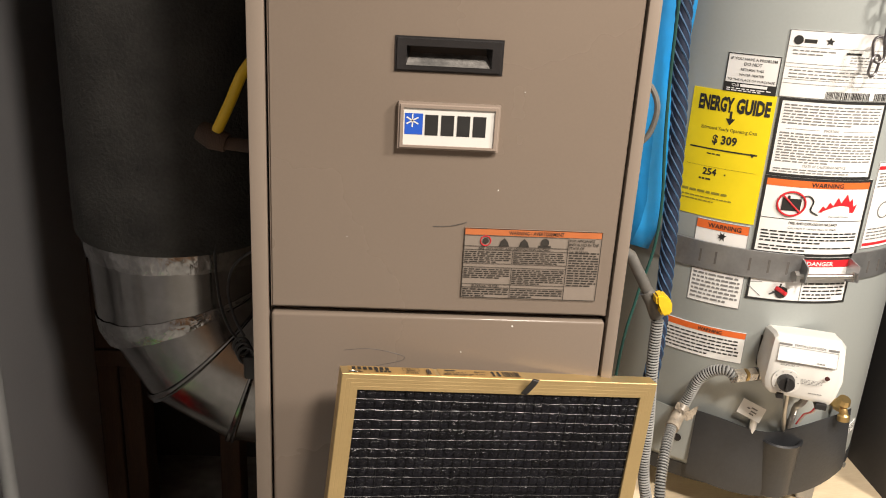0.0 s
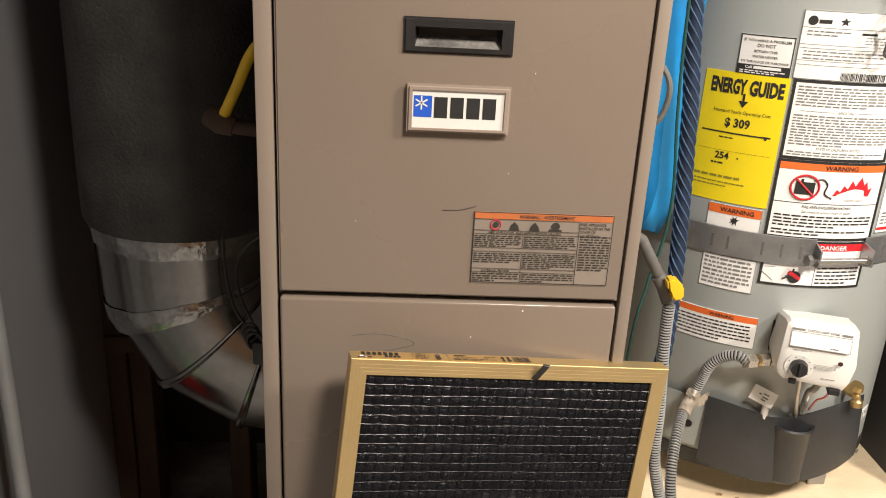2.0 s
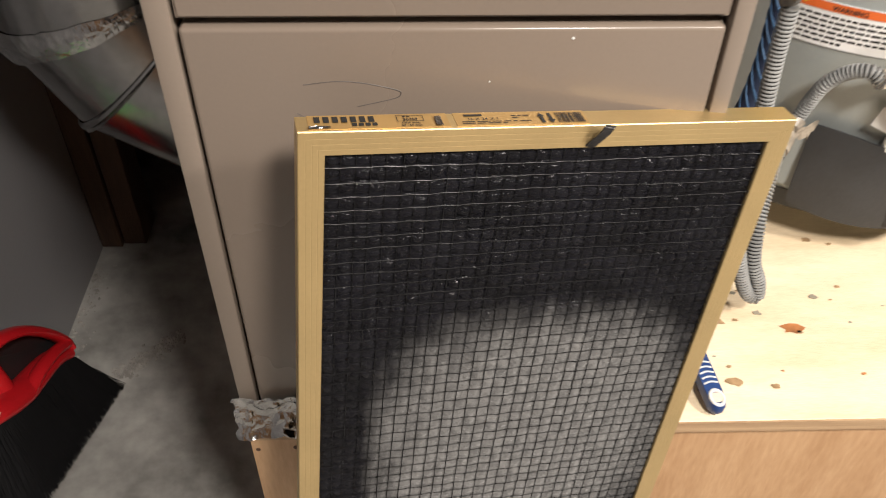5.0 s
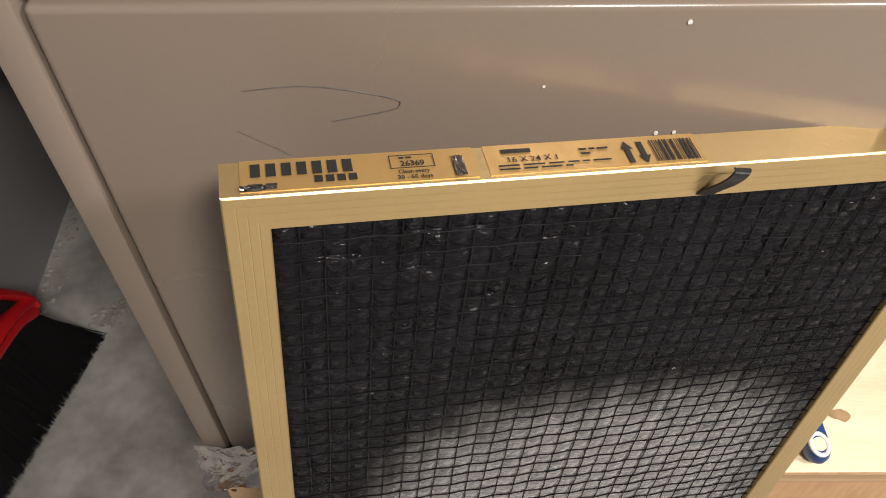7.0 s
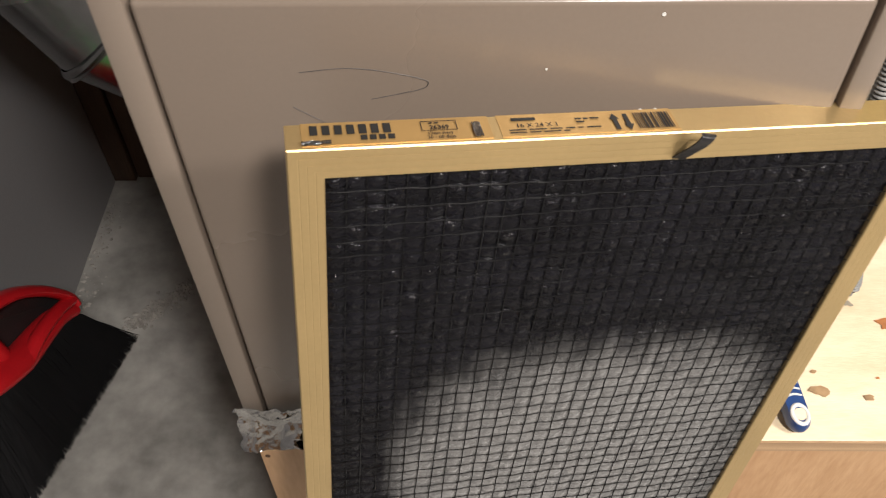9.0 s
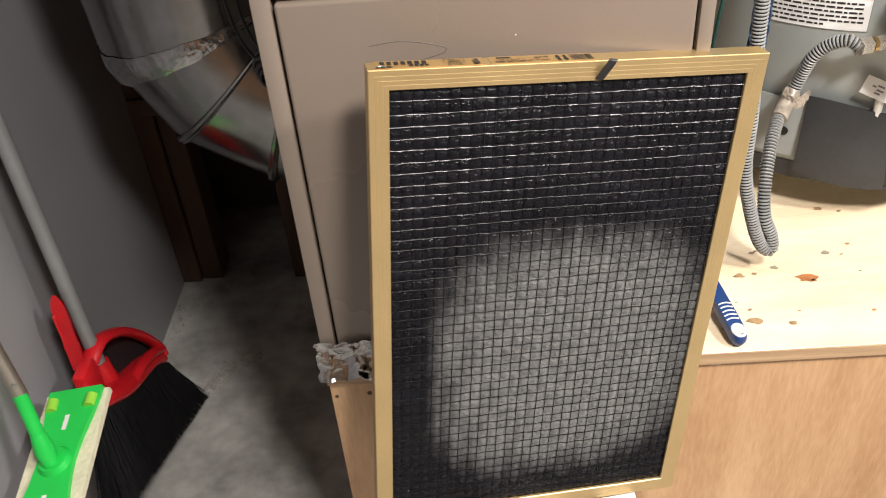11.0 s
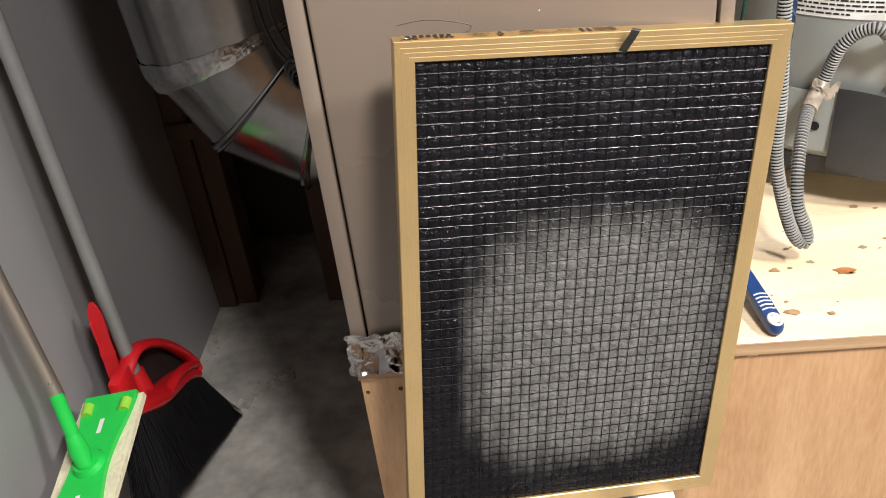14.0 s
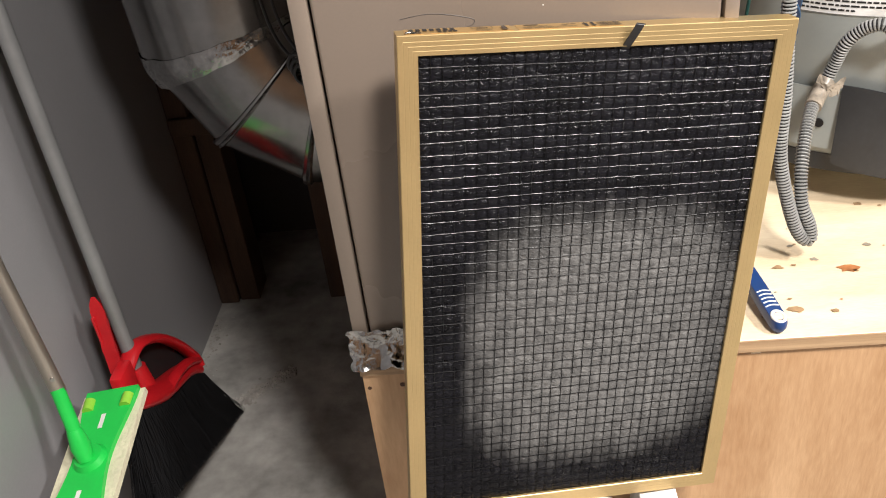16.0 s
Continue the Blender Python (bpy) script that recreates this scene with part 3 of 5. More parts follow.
# media: quilted between the wires
b = bmesh.new()
NU, NV = 31, 45
cu, cv = (FW - 2 * RIM) / NU, (FH - 2 * RIM) / NV
rng = random.Random(3)
SUB = 3
grid = []
for j in range(NV * SUB + 1):
    row = []
    for i in range(NU * SUB + 1):
        x, z = RIM + cu * i / SUB, -RIM - cv * j / SUB
        pu, pv = (i % SUB) / SUB, (j % SUB) / SUB
        puff = (0.0 if (i % SUB == 0 or j % SUB == 0) else 0.0022)
        row.append(b.verts.new((x, 0.0052 - puff - 0.0012 * rng.random(), z)))
    grid.append(row)
for j in range(NV * SUB):
    for i in range(NU * SUB):
        b.faces.new((grid[j][i], grid[j][i + 1], grid[j + 1][i + 1], grid[j + 1][i]))
part("filter_media", b, MEDIA, filt, "black filter mat with a grey cushion of dust", True, True)
part("filter_back", boxed(0.003, FW - 0.003, 0.009, FT - 0.002, -FH + 0.003, -0.003), BLACK_PL, filt, local=True)
def woven(along, across, n, flip):
    """A crimped wire that runs over and under the crossing ones."""
    ph, steps, out_ = rng.uniform(0, 6), n * 4, []
    for k in range(steps + 1):
        f = k / steps
        bow = 0.0007 * math.sin(ph + 8 * f) + 0.00012 * math.sin(ph + 61 * f)
        lift = 0.0024 + (0.00038 if flip else -0.00038) * math.sin(math.pi * n * f + flip * math.pi / 2)
        a, c = -0.002 + (along + 0.004) * f, across + bow
        out_.append((RIM + a, lift, -c) if flip else (c, lift + 0.0006, -RIM - a))
    return out_


for i in range(1, NU):
    part("wire", sweep(bmesh.new(), woven(FH - 2 * RIM, RIM + cu * i, NV, False), 0.00048, 5), WIRE, filt, smooth=True, local=True)
for j in range(1, NV):
    part("wire", sweep(bmesh.new(), woven(FW - 2 * RIM, RIM + cv * j, NU, True), 0.00040, 5), WIRE, filt, smooth=True, local=True)
# pull tab
b = bmesh.new()
sections = [(0.2235, 0.0030, -0.0225), (0.2243, -0.0010, -0.0180), (0.2260, -0.0050, -0.0115), (0.2280, -0.0090, -0.0050), (0.2297, -0.0115, 0.0005), (0.2312, -0.0115, 0.0036), (0.2330, -0.0093, 0.0042), (0.2336, -0.0072, 0.0022)]
rows = [[b.verts.new((u + du, y + dy, w - 0.15 * du)) for du, dy in ((-0.0040, 0), (0.0042, 0), (0.0042, 0.0012), (-0.0040, 0.0012))] for u, y, w in smooth_path(sections, 4)]
for r0, r1 in zip(rows, rows[1:]):
    for k in range(4):
        b.faces.new((r0[k], r0[(k + 1) % 4], r1[(k + 1) % 4], r1[k]))
b.faces.new(rows[0]), b.faces.new(rows[-1][::-1])
part("pull_tab", b, BLACK_PL, filt, "black curled plastic pull tab", True, True)
# stickers on the top edge
ed = Edge()
st = part("sticker", sheet(bmesh.new(), ed, 0.008, 0.1085, 0.0018, FT - 0.0046, 0.0004, 0.0004), GOLD_LABEL, bar["top"], "gold maker's sticker, peeling at one corner", local=True)
b = bmesh.new()
for k in range(7):
    u = 0.0125 + k * 0.0064
    part("logo_bar", sheet(bmesh.new(), ed, u, u + 0.0040, 0.0088, 0.0158, 0.0011), INK, st, local=True)
for k in range(4):
    u = 0.0385 + k * 0.0048
    part("logo_bar", sheet(bmesh.new(), ed, u, u + 0.0034, 0.0042, 0.0078, 0.0011), INK, st, local=True)
bars(b, ed, 0.0115, 0.036, 0.0032, 0.0058, 0.0011, 1, 3, 0.5, 0.006)
part("print", b, INK, st, local=True)
b = outline(bmesh.new(), ed, 0.071, 0.0905, 0.0085, 0.0158, 0.0012, 0.0004)
bars(b, ed, 0.0755, 0.086, 0.0135, 0.0152, 0.0011, 1, 4, 0.6, 0.004)
letters(b, ed, "26369", 0.0808, 0.0096, 0.0042, 0.0012, 0.0105, True, 0.02)
letters(b, ed, "Clean every", 0.0808, 0.0056, 0.0031, 0.0012, 0.0135, True, 0.01)
letters(b, ed, "30 - 60 days", 0.0808, 0.0026, 0.0031, 0.0012, 0.0150, True, 0.01)
part("print", b, INK, st, local=True)
st2 = part("sticker", sheet(bmesh.new(), ed, 0.1135, 0.2150, 0.0018, FT - 0.0046, 0.0004, 0.0004), GOLD_LABEL, bar["top"], "gold size sticker with a barcode", local=True)
b = bmesh.new()
letters(b, ed, "16 X 24 X 1", 0.1345, 0.0078, 0.0042, 0.0012, 0.0225, True, 0.01)
bars(b, ed, 0.121, 0.147, 0.0125, 0.0158, 0.0011, 1, 5, 0.7, 0.012)
bars(b, ed, 0.118, 0.171, 0.0030, 0.0070, 0.0011, 2, 6, 0.45, 0.008)
bars(b, ed, 0.157, 0.172, 0.0090, 0.0140, 0.0011, 2, 7, 0.45, 0.005)
for u, s in ((0.1795, 1), (0.1865, -1)):
    pts = [(-0.0013, -0.006), (0.0013, -0.006), (0.0013, 0.002), (0.0030, 0.002), (0, 0.0066), (-0.0030, 0.002), (-0.0013, 0.002)]
    b.faces.new([b.verts.new(ed.at(u + s * p[0], 0.0090 + s * p[1], 0.0011)) for p in pts])
rng = random.Random(9)
u = 0.1915
while u < 0.2120:
    w = rng.choice((0.0004, 0.0006, 0.0011))
    sheet(b, ed, u, u + w, 0.0030, 0.0155, 0.0011)
    u += w + rng.choice((0.0005, 0.0008))
part("print", b, INK, st2, local=True)
for (u0, u1, v0, v1, s) in ((0.0085, 0.024, 0.002, 0.005, 4), (0.1015, 0.1065, 0.003, 0.016, 8)):
    part("peeled_corner", crumple(bmesh.new(), u0, u1, v0, v1, lambda u, v, e: Vector((u, v, 0.0013 + e)), 8, 4, 0.0012, s), FOIL, st, local=True)

# ---- what the filter stands on ----
tub = thing("plastic_tub", "white plastic tub with a domed lid under the filter", "tub", (0.02, 0.860, 0))
part("body", lathe(bmesh.new(), [(0, 0), (0.060, 0), (0.064, 0.004), (0.070, 0.285), (0.069, 0.287), (0, 0.287)], (0.02, 0.860, 0), 40), WHITE_PL, tub, smooth=True)
part("lid", lathe(bmesh.new(), [(0.073, 0.280), (0.074, 0.291), (0.071, 0.303), (0.060, 0.312), (0.03, 0.318), (0, 0.319)], (0.02, 0.860, 0), 40), WHITE_PL, tub, smooth=True)
carton = thing("cardboard_carton", "white carton with blue printing under the filter", "carton", (0.155, 0.89, 0))
part("body", boxed(0.128, 0.176, 0.845, 0.940, 0.0, 0.298, 0.001, 1), WHITE_PAPER, carton)
part("blue_panel", boxed(0.1275, 0.138, 0.8442, 0.8475, 0.02, 0.2985), BLUE_INK, carton)

# ---- water heater ----
HC, HR, HZ = (0.593, 1.479), 0.254, PLAT
heater = thing("water_heater", "grey gas water heater covered in labels, standing on plywood", "water heater", (HC[0], HC[1], HZ))
tank = Round(HC, HR)
part("tank", lathe(bmesh.new(), [(0, 0.066), (HR - 0.012, 0.066), (HR - 0.004, 0.070), (HR, 0.079), (HR, 1.36), (HR - 0.01, 1.39), (0.05, 1.42), (0, 1.42)], (*HC, HZ), 96), HEATER, heater, "grey enamelled steel tank", smooth=True)
part("base_ring", lathe(bmesh.new(), [(HR - 0.004, 0.056), (HR + 0.0012, 0.057), (HR + 0.0012, 0.084), (HR - 0.002, 0.084)], (*HC, HZ), 96, -178, 60), HEATER_DARK, heater, smooth=True)
for a in (32, 152, 272):
    x, y = HC[0] + 0.215 * math.sin(radians(a)), HC[1] - 0.215 * math.cos(radians(a))
    part("foot", boxed(x - 0.016, x + 0.016, y - 0.016, y + 0.016, HZ, HZ + 0.068, 0.002, 1), GALV, heater)


class Artwork(Round):
    """Label artwork: its own drawing window old, laid on the window now of the tank."""
    def __init__(self, old, now):
        self.c, self.r, self.old, self.now = HC, HR, old, now

    def at(self, u, v, d):
        o, w = self.old, self.now
        return Round.at(self, w[0] + (u - o[0]) * (w[1] - w[0]) / (o[1] - o[0]), w[2] + (v - o[2]) * (w[3] - w[2]) / (o[3] - o[2]), d)


def label_sheet(name, u0, u1, v0, v1, material, label, rim=None, rim_w=0.004):
    """A paper label on the tank, with a printed border."""
    ob = part(name, sheet(bmesh.new(), hs, u0, u1, v0, v1, 0.0012, 0.0012), material, heater, label, True)
    if rim:
        part("border", outline(bmesh.new(), hs, u0, u1, v0, v1, 0.0017, rim_w), rim, ob)
    return ob


def ink(parent, fn, material=None, name="print"):
    b = bmesh.new()
    fn(b)
    return tagged(part(name, b, material or INK, parent), kind="stuff" if name == "print" else "")


D1, D2 = 0.0018, 0.0022
# problem notice
hs = Artwork((-0.256, -0.150, 1.189, 1.259), (-0.1738, -0.0985, 1.2155, 1.2727))
n = label_sheet("notice_label", -0.256, -0.150, 1.189, 1.259, WHITE_PAPER, "white notice with a black foot", INK, 0.002)


def notice(b):
    for i, (t, w, s) in enumerate((("IF YOU HAVE A PROBLEM", 0.092, 0.0068), ("DO NOT", 0.036, 0.0085), ("RETURN THIS", 0.046, 0.0062), ("WATER HEATER", 0.050, 0.0062), ("TO THE PLACE OF PURCHASE", 0.095, 0.0058))):
        letters(b, hs, t, -0.203, 1.247 - i * 0.0093, s, D1, w, True, 0.012)
    sheet(b, hs, -0.255, -0.151, 1.190, 1.2065, D1)


ink(n, notice)
ink(n, lambda b: (letters(b, hs, "Call", -0.232, 1.1995, 0.0072, D2, 0.014, True, 0.01), sheet(b, hs, -0.222, -0.168, 1.1995, 1.2045, D2), bars(b, hs, -0.249, -0.160, 1.1905, 1.1975, D2, 2, 4, 0.5, 0.012)), WHITE_PAPER)

# yellow energy label
hs = Artwork((-0.330, -0.146, 0.968, 1.196), (-0.2195, -0.0953, 1.0165, 1.2156))
n = label_sheet("energy_label", -0.330, -0.146, 0.968, 1.196, YELLOW_PAPER, "bright yellow energy label with black print")


def energy(b):
    letters(b, hs, "ENERGY", -0.272, 1.161, 0.034, D1, 0.080, True, 0.045)
    letters(b, hs, "GUIDE", -0.190, 1.161, 0.034, D1, 0.072, True, 0.045)
    sheet(b, hs, -0.2375, -0.2325, 1.145, 1.162, D1)
    b.faces.new([b.verts.new(hs.at(u, v, D1)) for u, v in ((-0.2455, 1.149), (-0.235, 1.1375), (-0.2245, 1.149))])
    letters(b, hs, "Estimated Yearly Operating Cost", -0.235, 1.1265, 0.0085, D1, 0.125, True, 0.0)
    letters(b, hs, "$ 309", -0.240, 1.103, 0.021, D1, 0.055, True, 0.03)
    sheet(b, hs, -0.318, -0.165, 1.0905, 1.0930, D1)
    b.faces.new([b.verts.new(hs.at(u, v, D1)) for u, v in ((-0.181, 1.0935), (-0.169, 1.0935), (-0.175, 1.086))])
    bars(b, hs, -0.275, -0.215, 1.081, 1.0855, D1, 1, 3, 0.5, 0.01)
    letters(b, hs, "254", -0.262, 1.045, 0.017, D1, 0.032, True, 0.03)
    bars(b, hs, -0.228, -0.215, 1.046, 1.052, D1, 1, 31, 0.5, 0.006)
    bars(b, hs, -0.285, -0.215, 1.034, 1.040, D1, 1, 32, 0.5, 0.009)


ink(n, energy)
ink(n, lambda b: (bars(b, hs, -0.322, -0.160, 1.0085, 1.0175, D1, 1, 35, 0.45, 0.014), bars(b, hs, -0.320, -0.200, 0.993, 1.006, D1, 2, 36, 0.35, 0.008), sheet(b, hs, -0.320, -0.160, 1.0595, 1.0600, D1)), mat("olive_print", (0.30, 0.26, 0.03), 0.5))

# rating plate
hs = Artwork((-0.144, 0.050, 1.199, 1.309), (-0.0940, 0.1000, 1.2170, 1.3128))
n = label_sheet("rating_label", -0.144, 0.050, 1.199, 1.309, WHITE_PAPER, "white rating label with a barcode", GREY_INK, 0.0008)


def rating(b):
    disc(b, hs.at(-0.131, 1.293, 0.0), hs.at(-0.131, 1.293, 1) - hs.at(-0.131, 1.293, 0), 0.0065, 0.0019, 20)
    sheet(b, hs, -0.123, -0.106, 1.289, 1.295, D1)
    star = [(0.007 * (1 if k % 2 == 0 else 0.45) * math.sin(k * math.pi / 5), 0.007 * (1 if k % 2 == 0 else 0.45) * math.cos(k * math.pi / 5)) for k in range(10)]
    b.faces.new([b.verts.new(hs.at(-0.088 + u, 1.293 + v, D1)) for u, v in star])
    for u0, u1 in ((-0.062, -0.040), (-0.020, -0.012)):
        sheet(b, hs, u0, u1, 1.2735, 1.2770, D1)
    rng = random.Random(8)
    for u0, u1 in ((-0.080, -0.015), (-0.006, 0.022)):
        u = u0
        while u < u1:
            w = rng.choice((0.0006, 0.0010, 0.0018))
            sheet(b, hs, u, u + w, 1.2005, 1.2125, D1)
            u += w + rng.choice((0.0008, 0.0013))


ink(n, rating)
ink(n, lambda b: [sheet(b, hs, -0.143, 0.049, v, v + 0.0006, D1) for v in (1.282, 1.255, 1.249, 1.229, 1.222)] + [bars(b, hs, -0.136, -0.075, 1.268, 1.279, D1, 2, 41, 0.35, 0.009), bars(b, hs, -0.055, 0.02, 1.258, 1.272, D1, 3, 42, 0.3, 0.008), bars(b, hs, -0.136, 0.02, 1.230, 1.247, D1, 3, 43, 0.3, 0.009)], GREY_INK)

# long notice with a heavy black rim
hs = Artwork((-0.142, 0.026, 1.072, 1.193), (-0.0915, 0.0700, 1.0985, 1.2162))
n = label_sheet("instruction_label", -0.142, 0.026, 1.072, 1.193, WHITE_PAPER, "white instruction label in a heavy black rim", INK, 0.0045)
ink(n, lambda b: (bars(b, hs, -0.133, 0.018, 1.153, 1.185, D1, 7, 51, 0.42, 0.010), bars(b, hs, -0.133, 0.018, 1.094, 1.142, D1, 11, 52, 0.42, 0.010), bars(b, hs, -0.133, 0.018, 1.078, 1.086, D1, 2, 53, 0.42, 0.010), letters(b, hs, "IMPORTANT", -0.057, 1.1445, 0.006, D1, 0.024, True), letters(b, hs, "STATE OF CALIFORNIA NOTICE", -0.057, 1.0885, 0.0058, D1, 0.068, True), sheet(b, hs, -0.125, -0.075, 1.1465, 1.1470, D1), sheet(b, hs, -0.039, 0.012, 1.1465, 1.1470, D1)), GREY_INK)

# fire warning
hs = Artwork((-0.139, 0.030, 0.930, 1.066), (-0.0920, 0.0770, 0.9740, 1.0980))
n = label_sheet("fire_warning_label", -0.139, 0.030, 0.930, 1.066, WHITE_PAPER, "white and orange fire warning label", INK, 0.0045)
ink(n, lambda b: sheet(b, hs, -0.1345, 0.0255, 1.050, 1.0615, D1), ORANGE, "orange_strip")
ink(n, lambda b: (letters(b, hs, "WARNING", -0.045, 1.0518, 0.0105, D2, 0.050, True, 0.02), letters(b, hs, "FIRE AND EXPLOSION HAZARD", -0.055, 0.9855, 0.0066, D1, 0.075, True, 0.01), letters(b, hs, "Can result in serious injury or death", -0.055, 0.9775, 0.0055, D1, 0.075, True), letters(b, hs, "Flammable Vapors", -0.018, 1.0005, 0.0045, D1, 0.032, True), sheet(b, hs, -0.1345, 0.0255, 0.9935, 0.9945, D1), bars(b, hs, -0.130, 0.020, 0.951, 0.974, D1, 4, 61, 0.45, 0.011), bars(b, hs, -0.130, 0.020, 0.937, 0.948, D1, 2, 62, 0.45, 0.011), sheet(b, hs, -0.108, -0.080, 1.009, 1.030, D2), sheet(b, hs, -0.101, -0.097, 1.030, 1.035, D2), sweep(b, smooth_path([hs.at(u, v, 0.002) for u, v in ((-0.082, 1.033), (-0.070, 1.036), (-0.062, 1.027), (-0.064, 1.012), (-0.052, 1.004))], 5), 0.0012, 5)))


def flames(b):
    pts = [(-0.052, 1.009), (-0.046, 1.020), (-0.041, 1.016), (-0.036, 1.027), (-0.030, 1.021), (-0.024, 1.036), (-0.018, 1.026), (-0.010, 1.042), (-0.004, 1.028), (0.000, 1.034), (0.004, 1.020), (0.010, 1.024), (0.006, 1.009)]
    b.faces.new([b.verts.new(hs.at(u, v, D1)) for u, v in pts])


def forbid(b):
    ring = [hs.at(-0.094 + 0.0205 * math.cos(k * math.pi / 16), 1.021 + 0.0205 * math.sin(k * math.pi / 16), 0.0026) for k in range(33)]
    sweep(b, ring, 0.0016, 6)
    sweep(b, [hs.at(-0.108, 1.035, 0.0028), hs.at(-0.080, 1.007, 0.0028)], 0.0016, 6)


ink(n, flames, RED_INK, "flame_symbol")
ink(n, forbid, RED_INK, "forbidding_ring")

# small warnings round the strap
hs = Artwork((-0.258, -0.147, 0.898, 0.960), (-0.1803, -0.0991, 0.9560, 1.0126))
n = label_sheet("warning_label", -0.258, -0.147, 0.898, 0.960, WHITE_PAPER, "white label with an orange warning strip", GREY_INK, 0.001)
ink(n, lambda b: sheet(b, hs, -0.257, -0.148, 0.944, 0.959, D1), ORANGE, "orange_strip")
ink(n, lambda b: (letters(b, hs, "WARNING", -0.198, 0.9475, 0.011, D2, 0.070, True, 0.02), b.faces.new([b.verts.new(hs.at(-0.200 + 0.011 * (1 if k % 2 else 0.5) * math.cos(k * 0.4), 0.934 + 0.009 * (1 if k % 2 else 0.4) * math.sin(k * 0.4), D1)) for k in range(15)])))
hs = Artwork((-0.257, -0.143, 0.792, 0.860), (-0.1765, -0.0940, 0.8740, 0.9300))
n = label_sheet("caution_label", -0.257, -0.143, 0.792, 0.860, WHITE_PAPER, "white text label below the strap", GREY_INK, 0.001)
ink(n, lambda b: bars(b, hs, -0.252, -0.150, 0.797, 0.856, D1, 7, 71, 0.48, 0.012), GREY_INK)
hs = Artwork((-0.134, 0.034, 0.840, 0.925), (-0.0880, 0.0745, 0.8953, 0.9725))
n = label_sheet("danger_label", -0.134, 0.034, 0.840, 0.925, WHITE_PAPER, "black-rimmed danger label with a red heading", INK, 0.004)
ink(n, lambda b: sheet(b, hs, -0.055, 0.030, 0.908, 0.921, D1), RED_INK, "red_heading")
ink(n, lambda b: letters(b, hs, "DANGER", -0.026, 0.9102, 0.0105, D2, 0.045, True, 0.02), WHITE_PAPER)
ink(n, lambda b: (bars(b, hs, -0.046, 0.026, 0.846, 0.880, D1, 5, 72, 0.4, 0.010), sheet(b, hs, -0.0500, -0.0492, 0.8445, 0.905, D1), disc(b, hs.at(-0.080, 0.858, 0.001), hs.at(-0.080, 0.858, 1) - hs.at(-0.080, 0.858, 0), 0.010, 0.0014, 16)))
ink(n, lambda b: (sweep(b, [hs.at(-0.090, 0.866, 0.002), hs.at(-0.082, 0.862, 0.002), hs.at(-0.072, 0.855, 0.002)], 0.0036, 8),), RED_INK, "red_symbol")
ink(n, lambda b: [sweep(b, [hs.at(-0.084, 0.860, 0.0012), hs.at(-0.098 + 0.004 * k, 0.853 + 0.005 * k, 0.0012)], 0.0014, 6) for k in range(5)])
ink(n, lambda b: sweep(b, [hs.at(-0.112, 0.848, 0.0015), hs.at(-0.134, 0.866, 0.0015), hs.at(-0.130, 0.872, 0.0015), hs.at(-0.112, 0.874, 0.0015)], 0.0005, 5), GREY_INK)
hs = Artwork((-0.322, -0.117, 0.700, 0.762), (-0.2105, -0.0748, 0.7790, 0.8338))
n = label_sheet("warning_label", -0.322, -0.117, 0.700, 0.762, WHITE_PAPER, "white label with an orange warning strip", GREY_INK, 0.001)
ink(n, lambda b: sheet(b, hs, -0.321, -0.118, 0.750, 0.7615, D1), ORANGE, "orange_strip")
ink(n, lambda b: (letters(b, hs, "WARNING", -0.203, 0.7520, 0.0095, D2, 0.058, True, 0.02), bars(b, hs, -0.315, -0.128, 0.704, 0.746, D1, 6, 73, 0.42, 0.013)))
hs = Artwork((0.042, 0.150, 0.952, 1.105), (0.0830, 0.1950, 0.9850, 1.1250))
n = label_sheet("side_label", 0.042, 0.150, 0.952, 1.105, WHITE_PAPER, "white side label with red rules", GREY_INK, 0.001)
ink(n, lambda b: sheet(b, hs, 0.044, 0.148, 1.092, 1.098, D1), RED_INK, "red_rule")
ink(n, lambda b: sheet(b, hs, 0.044, 0.148, 0.957, 0.962, D1), RED_INK, "red_rule")
ink(n, lambda b: (bars(b, hs, 0.048, 0.142, 1.060, 1.088, D1, 5, 74, 0.4, 0.010), bars(b, hs, 0.048, 0.142, 0.966, 0.990, D1, 4, 75, 0.4, 0.010), sweep(b, [hs.at(0.075 + 0.014 * math.cos(k * 0.393), 1.020 + 0.014 * math.sin(k * 0.393), 0.0016) for k in range(17)], 0.0009, 5)), GREY_INK)
hs = Artwork((0.150, 0.215, 0.560, 0.580), (0.1470, 0.2150, 0.6170, 0.6370))
n = label_sheet("arrow_label", 0.150, 0.215, 0.560, 0.580, WHITE_PAPER, "small white label near the tank's foot", GREY_INK, 0.001)
ink(n, lambda b: (bars(b, hs, 0.168, 0.210, 0.563, 0.577, D1, 3, 76, 0.45, 0.010), b.faces.new([b.verts.new(hs.at(u, v, D1)) for u, v in ((0.154, 0.570), (0.163, 0.576), (0.163, 0.564))])))

# earthquake strap
strap = thing("seismic_strap", "galvanised steel strap bolted round the water heater", "strap", (HC[0], HC[1] - HR - 0.004, 0.952))
b = bmesh.new()
profile = [(HR + 0.0030, 0.0), (HR + 0.0048, 0.0008), (HR + 0.0048, 0.0452), (HR + 0.0030, 0.046)]
lathe(b, profile, (*HC, 0.931), 120, -175, -3)
lathe(b, profile, (*HC, 0.934), 120, 15, 175)
part("band", b, GALV, strap, smooth=True)
for u in (-0.167, -0.143, -0.092, -0.064, -0.036, 0.105, 0.130, 0.155):
    part("slot", sheet(bmesh.new(), tank, u, u + 0.0032, 0.943, 0.964, 0.0052, 0.0006), STEEL_IN, strap)
